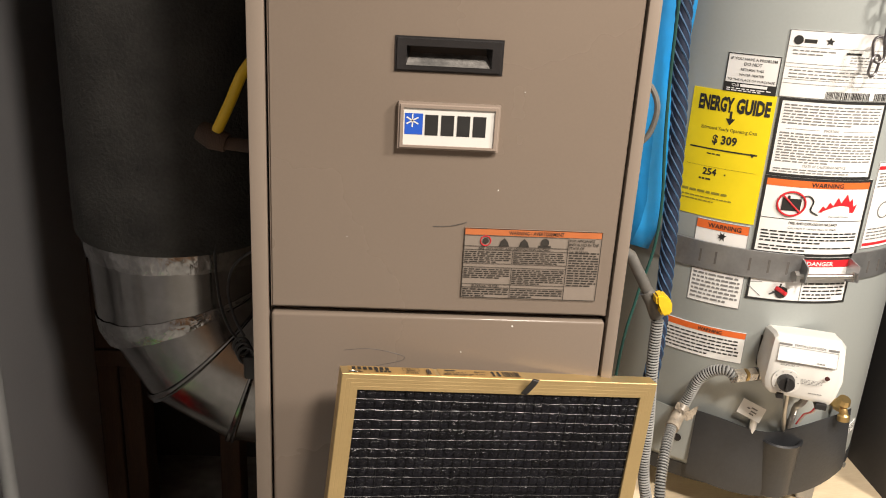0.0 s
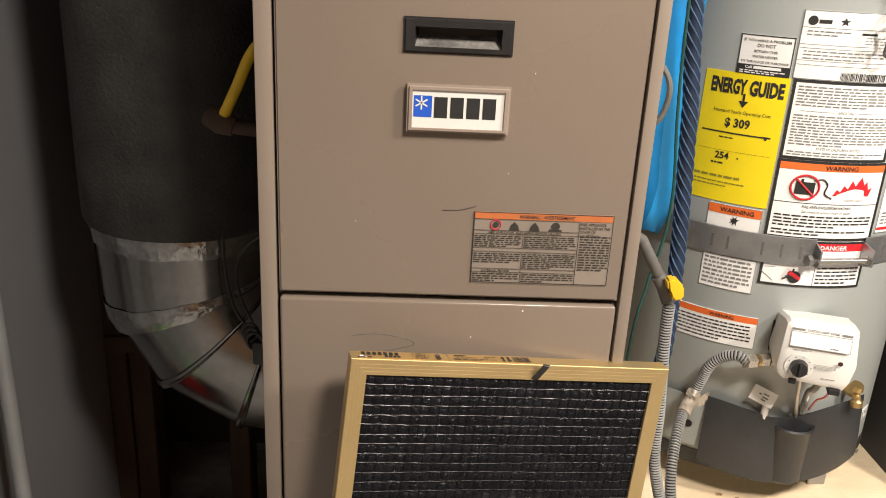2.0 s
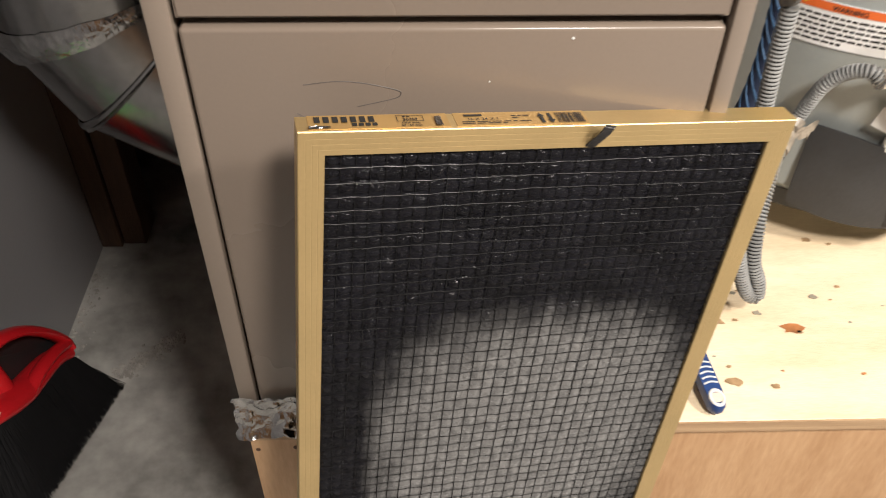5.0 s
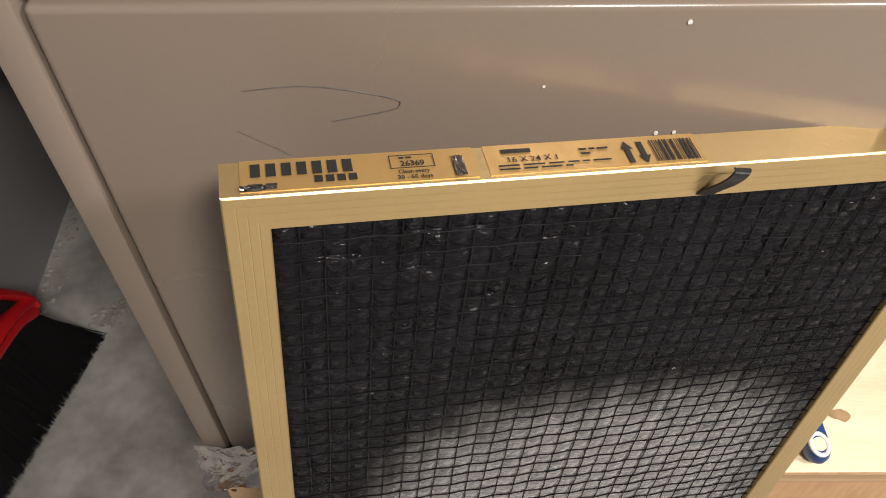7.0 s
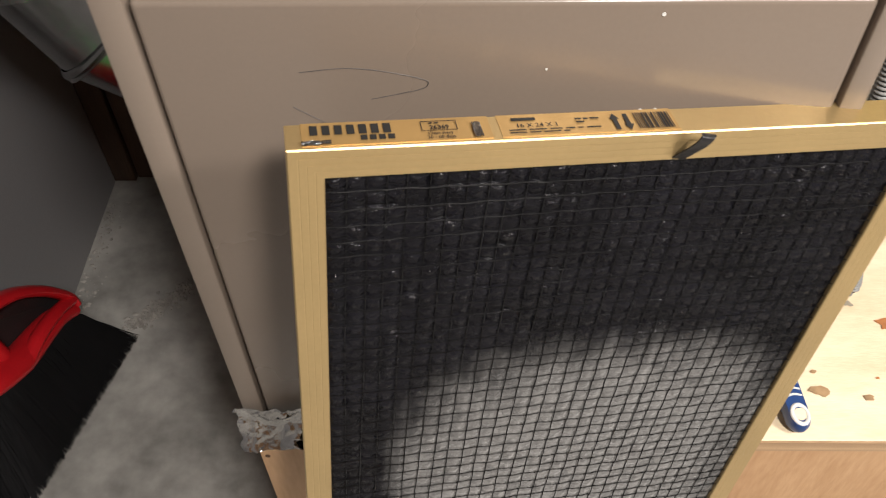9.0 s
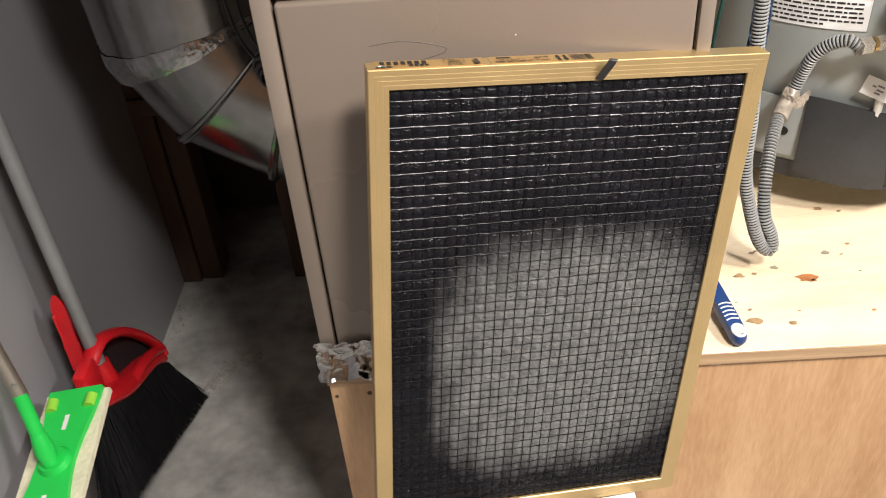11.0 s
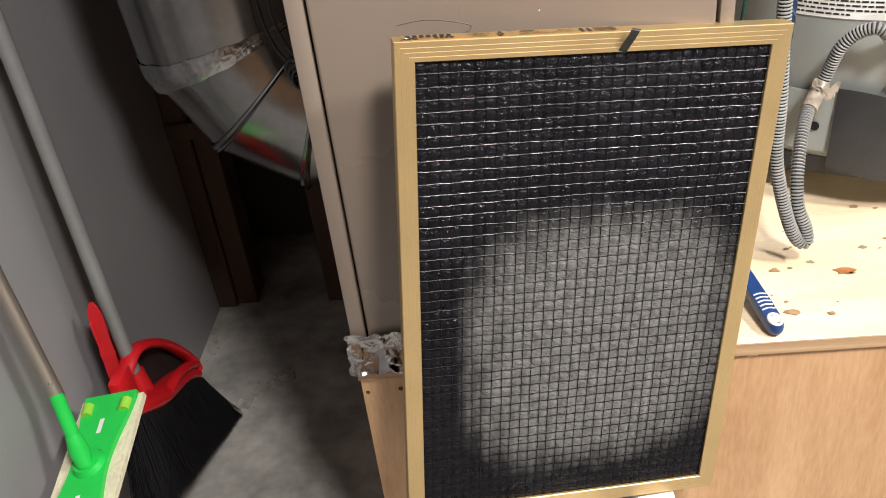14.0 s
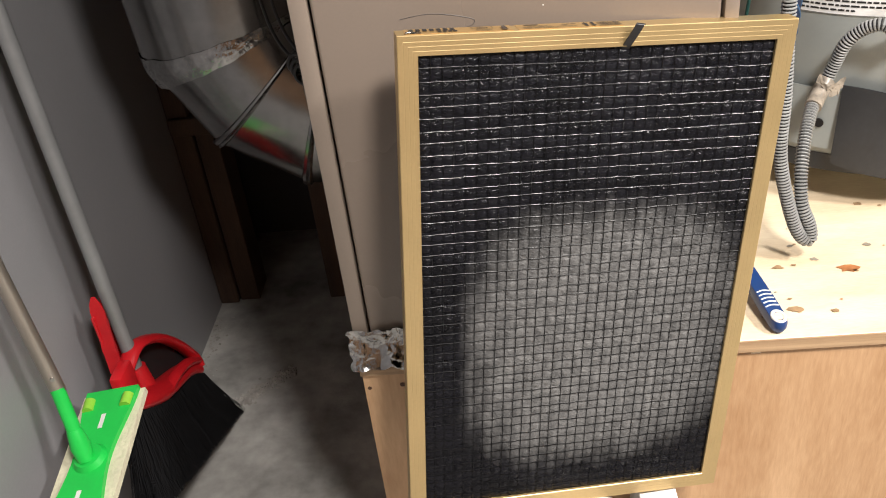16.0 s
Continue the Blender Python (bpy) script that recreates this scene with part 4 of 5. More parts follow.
for a in (-3, 15):
    r = radians(a)
    o = Vector((HC[0] + (HR + 0.002) * math.sin(r), HC[1] - (HR + 0.002) * math.cos(r), 0.952))
    out = Vector((math.sin(r), -math.cos(r), 0))
    side = Vector((math.cos(r), math.sin(r), 0)) * 0.0012
    b = bmesh.new()
    vs = [b.verts.new(o + out * d + side * q + Vector((0, 0, z))) for q in (-1, 1) for d, z in ((0, -0.020), (0.026, -0.013), (0.026, 0.013), (0, 0.020))]
    for f in ((0, 1, 2, 3), (7, 6, 5, 4), (0, 4, 5, 1), (1, 5, 6, 2), (2, 6, 7, 3), (3, 7, 4, 0)):
        b.faces.new([vs[i] for i in f])
    part("tab", b, GALV, strap)
ends = [Vector((HC[0] + (HR + 0.018) * math.sin(radians(a)), HC[1] - (HR + 0.018) * math.cos(radians(a)), 0.946)) for a in (-5, 16)]
part("bolt", sweep(bmesh.new(), ends, 0.0042, 12), STEEL, strap, smooth=True)
part("bolt_head", disc(bmesh.new(), ends[0], ends[0] - ends[1], 0.0095, 0.007, 6), STEEL, strap)
part("nut", disc(bmesh.new(), ends[1], ends[0] - ends[1], 0.008, 0.007, 6), STEEL, strap)

# gas control
GM = Matrix.Translation((0.608, 1.244, 0.820)) @ Matrix.Rotation(radians(-18), 4, "Z") @ Matrix.Diagonal((0.804, 0.907, 0.789, 1)) @ Matrix.Translation((0, 0, -0.78))
control = thing("gas_control", "white gas control box with a black dial on the water heater", "gas valve", m=GM)
b = bmesh.new()
rows = []
for y, inset in ((-0.132, 0.010), (-0.127, 0.003), (-0.115, 0.0), (-0.045, -0.004), (-0.040, -0.004)):
    pts = [(-0.064 + inset, 0.838 - inset), (-0.058 + inset, 0.844 - inset), (0.058 - inset, 0.844 - inset), (0.067 - inset, 0.834 - inset), (0.072 - inset, 0.770), (0.066 - inset, 0.736), (0.058 - inset, 0.716 + inset), (-0.055 + inset, 0.722 + inset), (-0.066 + inset, 0.732 + inset), (-0.070 + inset, 0.750)]
    rows.append([b.verts.new((x, y + (0.012 * (z - 0.78) / 0.06 if z > 0.78 else 0), z - (0.026 if y > -0.06 and z > 0.8 else 0))) for x, z in pts])
for r0, r1 in zip(rows, rows[1:]):
    for k in range(len(r0)):
        b.faces.new((r0[k], r0[(k + 1) % len(r0)], r1[(k + 1) % len(r0)], r1[k]))
b.faces.new(rows[0]), b.faces.new(rows[-1][::-1])
cover = part("cover", b, WHITE_PL, control, "white moulded plastic cover", True, True)
part("back_plate", boxed(-0.074, 0.058, -0.040, 0.012, 0.730, 0.800, 0.004), BLACK_PL, control, "black bracket behind the cover", local=True)
for x in (-0.040, 0.035):
    part("clip", boxed(x - 0.009, x + 0.009, -0.070, -0.036, 0.812, 0.824, 0.002), BLACK_PL, control, local=True)
part("dial_boss", disc(bmesh.new(), (-0.030, -0.130, 0.757), (0, -1, 0), 0.0255, 0.004, 36), WHITE_PL, cover, local=True)
dial = part("dial", disc(bmesh.new(), (-0.030, -0.134, 0.757), (0, -1, 0), 0.0165, 0.013, 36, 0.0145), BLACK_PL, cover, "round black dial", local=True)
part("dial_grip", boxed(-0.0325, -0.0275, -0.1525, -0.146, 0.744, 0.770, 0.0015), BLACK_PL, dial, local=True)
cf = Flat(-0.1325)
b = bmesh.new()
for k in range(9):
    a = radians(-60 + 37 * k)
    u, v = -0.030 + 0.0215 * math.sin(a), 0.757 + 0.0215 * math.cos(a)
    sheet(b, cf, u - 0.0012, u + 0.0012, v - 0.0009, v + 0.0009, 0.0022)
bars(b, cf, -0.044, -0.012, 0.786, 0.790, -0.006, 2, 2, 0.5, 0.006)
bars(b, cf, -0.005, 0.034, 0.757, 0.768, 0.0006, 4, 3, 0.45, 0.006)
bars(b, cf, 0.012, 0.050, 0.7385, 0.7415, 0.0006, 1, 5, 0.5, 0.006)
part("print", b, GREY_INK, cover, local=True)


class Slope:
    """The raked upper panel of the control cover."""
    def at(self, u, v, d):
        return Vector((u, -0.1325 + 0.012 * (v - 0.78) / 0.06 - d, v))


sl = Slope()
pl = part("light_code_plate", sheet(bmesh.new(), sl, -0.052, 0.052, 0.797, 0.833, 0.0005), WHITE_PAPER, cover, "white status light plate", local=True)
part("print", letters(bmesh.new(), sl, "STATUS LIGHT CODE", 0.002, 0.8285, 0.0055, 0.0012, 0.055, True, 0.01), INK, pl, local=True)
b = outline(bmesh.new(), sl, -0.053, 0.053, 0.797, 0.826, 0.0011, 0.0007)
sheet(b, sl, -0.053, -0.030, 0.828, 0.832, 0.0011), sheet(b, sl, 0.034, 0.053, 0.828, 0.832, 0.0011)
bars(b, sl, 0.018, 0.046, 0.800, 0.804, 0.0012, 1, 4, 0.5, 0.006)
part("ruled_border", b, GREY_INK, pl, local=True)
part("indicator_lens", disc(bmesh.new(), (0.040, -0.1325, 0.776), (0, -1, 0), 0.0045, 0.0012, 20), LENS_RED, cover, local=True)
part("plug", boxed(0.030, 0.050, -0.1345, -0.10, 0.709, 0.721, 0.001), BLACK_PL, control, "black wiring plug", local=True)
part("button", boxed(-0.042, -0.029, -0.1345, -0.10, 0.719, 0.730, 0.001), BLACK_PL, control, "black push button", local=True)
part("pilot_tube", sweep(bmesh.new(), [(-0.012, -0.085, 0.725), (-0.004, -0.055, 0.650), (0.010, -0.020, 0.560)], 0.0045, 12), STEEL, control, "straight steel tube", True, True)
pts = even_path(smooth_path([(0.020, -0.085, 0.722), (0.023, -0.080, 0.698), (0.020, -0.062, 0.672), (0.018, -0.040, 0.650), (0.018, -0.020, 0.590)], 10), 0.0012)
part("burner_tube", sweep(bmesh.new(), pts, lambda i: 0.0058 + 0.0010 * math.sin(i * 1.6), 12), STEEL, control, "corrugated steel tube", True, True)
for m_, o_ in ((RED_INK, 0.0), (WHITE_PL, 0.004)):
    part("wire", sweep(bmesh.new(), smooth_path([(0.038 + o_, -0.115, 0.712), (0.036 + o_, -0.105, 0.692), (0.036 + o_, -0.080, 0.668), (0.034 + o_, -0.045, 0.640), (0.030 + o_, -0.020, 0.600)], 6), 0.0014, 6), m_, control, smooth=True, local=True)

# burner shield with its round access cup
shield = thing("burner_shield", "dark grey sheet metal shield low on the water heater", "shield", (HC[0], HC[1] - HR, HZ))
b = bmesh.new()
cols = []
for k in range(41):
    a = -29 + 62 * k / 40
    top = 0.684 - 0.020 * math.exp(-((a + 4) / 14) ** 2) + 0.004 * max(0, (a - 12) / 20)
    low = 0.543 + 0.024 * (a / 30) ** 2
    r = radians(a)
    cols.append([b.verts.new((HC[0] + R_ * math.sin(r), HC[1] - R_ * math.cos(r), z)) for R_, z in ((HR + 0.020, low), (HR + 0.021, low + 0.016), (HR + 0.012, top), (HR + 0.0105, top + 0.0005), (HR + 0.0105, low + 0.02))])
for c0, c1 in zip(cols, cols[1:]):
    for j in range(4):
        b.faces.new((c0[j], c1[j], c1[j + 1], c0[j + 1]))
part("panel", b, HEATER_DARK, shield, smooth=True)
cx, cy = HC[0] + (HR - 0.004) * math.sin(radians(3)), HC[1] - (HR - 0.004) * math.cos(radians(3))
part("access_cup", lathe(bmesh.new(), [(0.030, 0.058), (0.034, 0.062), (0.037, 0.158), (0.039, 0.162), (0.037, 0.165), (0.033, 0.163), (0.031, 0.120), (0, 0.120)], (cx, cy, HZ), 40), HEATER_DARK, shield, "rounded dark cup under the control", True)
part("side_plate", sheet(bmesh.new(), tank, -0.205, -0.128, 0.582, 0.674, 0.0085, 0.0015), HEATER, shield, "grey end plate with a notch")
part("notch", disc(bmesh.new(), tank.at(-0.152, 0.622, 0.0102), tank.at(-0.152, 0.622, 1) - tank.at(-0.152, 0.622, 0), 0.0070, 0.0008, 18), BLACK_PL, shield, "dark notch")
for u, v in ((0.152, 0.600), (0.164, 0.570)):
    part("screw", disc(bmesh.new(), tank.at(u, v, 0.004), tank.at(u, v, 1) - tank.at(u, v, 0), 0.005, 0.012, 8), STEEL, shield)
part("rod", sweep(bmesh.new(), [tank.at(-0.039, 0.646, 0.006), tank.at(-0.039, 0.688, 0.008)], 0.0060, 12), WHITE_PL, shield, "short white plastic rod", True)

# small tag, drain tap
tag = thing("paper_tag", "small white paper tag stuck to the tank", "tag", tank.at(-0.0475, 0.7036, 0.012))
b = bmesh.new()
o = tank.at(-0.0475, 0.7036, 0.014)
ax, up = Vector((0.90, -0.18, -0.40)).normalized(), Vector((0.38, 0.12, 0.90)).normalized()
nn = ax.cross(up)
vs = [b.verts.new(o + ax * i * 0.021 + up * j * 0.013 + nn * k * 0.0005) for k in (-1, 1) for i, j in ((-1, -1), (1, -1), (1, 1), (-1, 1))]
for f in ((0, 1, 2, 3), (7, 6, 5, 4), (0, 4, 5, 1), (1, 5, 6, 2), (2, 6, 7, 3), (3, 7, 4, 0)):
    b.faces.new([vs[i] for i in f])
part("paper", b, WHITE_PAPER, tag)
b = bmesh.new()
for i, j, w in ((-0.3, 0.15, 0.25), (0.15, 0.35, 0.5), (0.2, -0.1, 0.5), (0.1, -0.45, 0.4)):
    c = o + ax * i * 0.021 + up * j * 0.013 - nn * 0.0008
    c = o + ax * i * 0.021 + up * j * 0.013 + nn * (0.0009 if nn.y < 0 else -0.0009)
    b.faces.new([b.verts.new(c + ax * s * 0.021 * w * 0.5 + up * q * 0.0012) for s, q in ((-1, -1), (1, -1), (1, 1), (-1, 1))])
part("print", b, GREY_INK, tag)
tap = thing("drain_tap", "brass drain tap on the water heater", "tap", tank.at(0.118, 0.700, 0.0))
o = tank.at(0.104, 0.708, -0.004)
out = (tank.at(0.104, 0.708, 1) - tank.at(0.104, 0.708, 0)).normalized()
part("stem", sweep(bmesh.new(), [o, o + out * 0.020], 0.0075, 16), BRASS, tap, smooth=True)
part("body", disc(bmesh.new(), o + out * 0.014, out, 0.0105, 0.014, 8), BRASS, tap)
part("spout", sweep(bmesh.new(), smooth_path([o + out * 0.024, o + out * 0.029 + Vector((0.001, 0, -0.008)), o + out * 0.031 + Vector((0.001, 0, -0.022))], 5), lambda i: 0.0070 + 0.0030 * (i > 6), 16), BRASS, tap, smooth=True)
part("wheel", disc(bmesh.new(), o + out * 0.024 + Vector((0, 0, 0.008)), (0.1, -0.3, 1), 0.0125, 0.009, 10, 0.010), BRASS, tap)

# ---- gas line ----
line = thing("flexible_gas_line", "grey ribbed flexible gas line looping to the water heater", "gas line", (0.39, 1.10, 0.52))
pts = [(0.329, 1.120, 0.905), (0.331, 1.120, 0.840), (0.337, 1.114, 0.735), (0.338, 1.110, 0.669), (0.346, 1.106, 0.620), (0.365, 1.103, 0.558), (0.380, 1.102, 0.530), (0.392, 1.103, 0.526), (0.389, 1.106, 0.548), (0.377, 1.112, 0.579), (0.377, 1.130, 0.621), (0.390, 1.165, 0.658), (0.412, 1.208, 0.681), (0.431, 1.230, 0.694), (0.441, 1.232, 0.721), (0.448, 1.222, 0.755), (0.463, 1.212, 0.776), (0.480, 1.200, 0.785), (0.494, 1.194, 0.779)]
pts = even_path(smooth_path(pts, 12), 0.00112)
part("ribbed_hose", sweep(bmesh.new(), pts, lambda i: 0.0092 if i % 4 < 2 else 0.0072, 14), CONDUIT, line)
# added dark tube that shows between the ribs as their gap shadows
part("rib_shade_tube", sweep(bmesh.new(), pts[::5], 0.0076, 12), RIB_GAP_SHADE, line, smooth=True)
fd = Vector((0.9, 0.30, -0.06)).normalized()
o = Vector((0.490, 1.192, 0.779))
part("hex_nut", disc(bmesh.new(), o, fd, 0.0120, 0.018, 6), CHROME, line, "steel hex nut")
part("collar", disc(bmesh.new(), o + fd * 0.020, fd, 0.0105, 0.006, 20), BRASS, line)
part("hex_nut", disc(bmesh.new(), o + fd * 0.026, fd, 0.0112, 0.016, 6), CHROME, line, "steel hex nut")
part("nipple", disc(bmesh.new(), o + fd * 0.044, fd, 0.011, 0.030, 20), STEEL, line)
b = bmesh.new()
sweep(b, [(0.408, 1.200, 0.677), (0.424, 1.223, 0.688), (0.434, 1.232, 0.700)], 0.0118, 12)
part("tape_wrap", b, OLD_TAPE, line, "dirty tape wrapped round the hose", True)
b = bmesh.new()
for k, (dx, dz) in enumerate(((-0.020, 0.020), (0.026, 0.010), (0.020, -0.004))):
    crumple(b, 0, 1, 0, 1, lambda u, v, e, dx=dx, dz=dz: Vector((0.428 + 0.8 * dx * u + e, 1.212 + 0.5 * e, 0.690 + dz * u + 0.013 * (v - 0.4) + e)), 4, 3, 0.004, 20 + k)
part("plastic_scrap", b, OLD_TAPE, line, "torn clear plastic scrap")
gv = thing("gas_shutoff_valve", "yellow handled gas shut-off valve on a grey pipe", "valve", (0.326, 1.115, 0.93))
part("pipe", sweep(bmesh.new(), [(0.215, 1.125, 1.030), (0.278, 1.120, 0.996), (0.312, 1.117, 0.938)], 0.0084, 16), PIPE_GREY, gv, "grey steel pipe", True)
part("body", sweep(bmesh.new(), [(0.306, 1.117, 0.944), (0.318, 1.116, 0.930), (0.327, 1.114, 0.905)], lambda i: (0.010, 0.0125, 0.0105)[i], 10), PIPE_GREY, gv, smooth=True)
b = bmesh.new()
prism(b, [(0.312, 0.949), (0.324, 0.952), (0.337, 0.940), (0.339, 0.921), (0.326, 0.917), (0.320, 0.924), (0.326, 0.934), (0.315, 0.933)], 1.086, 1.106)
bmesh.ops.bevel(b, geom=list(b.edges), offset=0.003, segments=2, affect="EDGES")
part("handle", b, YELLOW_PL, gv, "yellow plastic lever", True)

gv.matrix_basis = Matrix.Translation((0.001, 0.008, 0.004)) @ gv.matrix_basis

# ---- between furnace and heater ----
b = bmesh.new()
cols = []
for i in range(9):
    col = []
    for j in range(25):
        z = 0.945 + 0.9 * j / 24
        edge = 0.384 + 0.006 * math.sin(9 * z) + (-0.025 * max(0, 1 - (z - 0.945) / 0.06))
        x = 0.226 + (edge - 0.226) * i / 8
        col.append(b.verts.new((x, 1.315 + 0.012 * math.sin(3 * i / 2 + 8 * z) + 0.004 * math.sin(31 * z + i), z - 0.012 * math.sin(i * 0.8))))
    cols.append(col)
for c0, c1 in zip(cols, cols[1:]):
    for j in range(24):
        b.faces.new((c0[j], c1[j], c1[j + 1], c0[j + 1]))
ob = single("blue_tarp", b, BLUE_TARP, "bright blue plastic tarp hanging behind the furnace", "tarp", smooth=True)
sol = ob.modifiers.new("thickness", "SOLIDIFY")
sol.thickness = 0.002
rope = thing("braided_rope", "dark blue braided rope hanging down beside the water heater", "rope", (0.37, 1.25, PLAT))
axis = smooth_path([(0.318, 1.255, 2.5), (0.340, 1.252, 1.45), (0.362, 1.250, 1.15), (0.376, 1.245, 0.90), (0.366, 1.222, 0.74), (0.335, 1.240, 0.62), (0.300, 1.260, PLAT + 0.010)], 14)
part("core", sweep(bmesh.new(), axis, 0.0115, 12), ROPE_BLUE, rope, smooth=True)
fine = even_path(axis, 0.004)
for s in range(6):
    pts = []
    for i, p in enumerate(fine):
        a = i * 0.22 + s * math.pi / 3
        pts.append(p + Vector((0.0112 * math.cos(a), 0.0112 * math.sin(a), 0)))
    part("light_strand", sweep(bmesh.new(), pts, 0.0016, 5), ROPE_LIGHT, rope, smooth=True)
single("green_cord", sweep(bmesh.new(), smooth_path([(0.318, 1.222, 2.5), (0.326, 1.222, 1.35), (0.344, 1.220, 1.03), (0.325, 1.218, 0.90), (0.310, 1.216, 0.79), (0.300, 1.216, PLAT + 0.002)], 10), 0.0024, 8), GREEN_CORD, "thin dark green cord hanging behind the furnace", "cord", smooth=True)
single("grey_cable", sweep(bmesh.new(), smooth_path([(0.224, 1.010, 1.262), (0.236, 1.004, 1.258), (0.246, 1.000, 1.240), (0.247, 1.000, 1.220), (0.240, 1.000, 1.198), (0.224, 1.006, 1.180)], 8), 0.0035, 8), PIPE_GREY, "short grey cable looping from the furnace side", "cable", smooth=True)

# chain from above
chain = thing("steel_chain", "hanging steel chain with a doubled lower end", "chain", (0.648, 1.31, 2.5))


def link_ring(c, turn, length=0.030, width=0.0095, r=0.0019, tilt=0.0):
    b = bmesh.new()
    pts = []
    for k in range(25):
        a = 2 * math.pi * k / 24
        x, z = width * math.cos(a), (length / 2 - width) * (1 if math.sin(a) > 0 else -1) + width * math.sin(a)
        pts.append(Vector((x * math.cos(turn), x * math.sin(turn), z)))
    m_ = Matrix.Translation(c) @ Matrix.Rotation(tilt, 4, "Y")
    return sweep(b, [m_ @ p for p in pts], r, 8, caps=False)


for i in range(53):
    z = 1.262 + 0.026 * i
    if z < 2.47:
        part("link", link_ring((0.648 + 0.001 * math.sin(i), 1.31, z), 0.3 + (math.pi / 2) * (i % 2), 0.034), CHAIN, chain, smooth=True)
part("link", link_ring((0.634, 1.307, 1.242), 0.2, 0.036, tilt=-0.2), CHAIN, chain, smooth=True)
part("link", link_ring((0.660, 1.310, 1.258), 1.2, 0.034, tilt=0.2), CHAIN, chain, smooth=True)
part("link", link_ring((0.630, 1.303, 1.220), 0.5, 0.030, tilt=0.1), CHAIN, chain, smooth=True)
chain.matrix_basis = Matrix.Translation((-0.022, -0.108, 0.052)) @ chain.matrix_basis

# brush on the platform
scrub = thing("scrub_brush", "navy blue brush handle with white ribs on the plywood", "brush", (0.31, 0.98, PLAT))
SM = Matrix.Translation((0.309, 0.963, PLAT + 0.014)) @ Matrix.Rotation(radians(8), 4, "Z") @ Matrix.Rotation(radians(7), 4, "X")


def handle_outline(grow, y0, y1):
    pts = []
    for k in range(13):
        a = math.pi + math.pi * k / 12
        pts.append((0.0110 * grow * math.cos(a), 0.0140 * grow * math.sin(a)))
    return pts + [(0.0115 * grow, 0.03), (0.0100 * grow, 0.09), (0.008 * grow, 0.16), (-0.008 * grow, 0.16), (-0.0100 * grow, 0.09), (-0.0115 * grow, 0.03)]


b = bmesh.new()
ring_rows = []
for grow, h in ((0.86, -0.008), (1.0, -0.003), (1.0, 0.003), (0.86, 0.008)):
    ring_rows.append([b.verts.new(SM @ Vector((x, y, h))) for x, y in handle_outline(grow, 0, 0)])
for r0, r1 in zip(ring_rows, ring_rows[1:]):
    for k in range(len(r0)):
        b.faces.new((r0[k], r0[(k + 1) % len(r0)], r1[(k + 1) % len(r0)], r1[k]))
b.faces.new(ring_rows[0][::-1]), b.faces.new(ring_rows[-1])
part("grip", b, NAVY_PL, scrub, smooth=True)
b = bmesh.new()
pts = [SM @ Vector((0.0075 * math.cos(a), 0.0005 + 0.0098 * math.sin(a), 0.0078)) for a in (2 * math.pi * k / 20 for k in range(21))]
sweep(b, pts, 0.0022, 8)
part("hanging_hole", b, WHITE_PL, scrub, "white rim of the hanging hole", True)
part("hole_floor", disc(bmesh.new(), SM @ Vector((0, 0.0005, 0.0072)), SM.to_3x3() @ Vector((0, 0, 1)), 0.0062, 0.0016, 18), PLY_TOP, scrub)
for k in range(5):
    y = 0.0195 + 0.0068 * k
    part("rib", sweep(bmesh.new(), [SM @ Vector((x, y + 0.0020 * math.cos(x * 200), 0.0082)) for x in (-0.0085, -0.004, 0, 0.004, 0.0085)], 0.0011, 6), WHITE_PL, scrub, "white rib", True)
part("head", boxed(0.265, 0.330, 1.118, 1.19, PLAT + 0.022, PLAT + 0.042, 0.006), NAVY_PL, scrub, smooth=True)
part("bristles", boxed(0.270, 0.325, 1.122, 1.186, PLAT, PLAT + 0.023), WHITE_PL, scrub)

# ---- duct ----
DX, DY, DR, BZ = -0.417, 1.402, 0.155, 0.857
BCX = -0.235
duct = thing("return_air_duct", "galvanised duct elbow wrapped in dark insulation above", "duct", (DX, DY, 0.9))
part("insulation", lathe(bmesh.new(), [(DR + 0.002, 0.936), (DR + 0.010, 0.930), (DR + 0.013, 0.938), (DR + 0.014, 1.01), (DR + 0.012, 1.3), (DR + 0.015, 1.9), (DR + 0.013, 2.5)], (DX, DY, 0), 64), FELT, duct, "dark grey felt insulation sleeve", True)


def elbow_ring(angle, r, push=0.0):
    """A ring of the elbow, angle degrees round its bend."""
    a = radians(angle)
    ra = BCX - DX
    c = Vector((BCX - ra * math.cos(a), DY, BZ - ra * math.sin(a)))
    rad = Vector((-math.cos(a), 0, -math.sin(a)))
    return [c + rad * r * math.cos(t) + Vector((0, 1, 0)) * r * math.sin(t) for t in (2 * math.pi * k / 48 for k in range(48))]


def skin(bm, rings):
    vs = [[bm.verts.new(p) for p in r] for r in rings]
    for a, b_ in zip(vs, vs[1:]):
        for k in range(48):
            bm.faces.new((a[k], a[(k + 1) % 48], b_[(k + 1) % 48], b_[k]))
    return bm


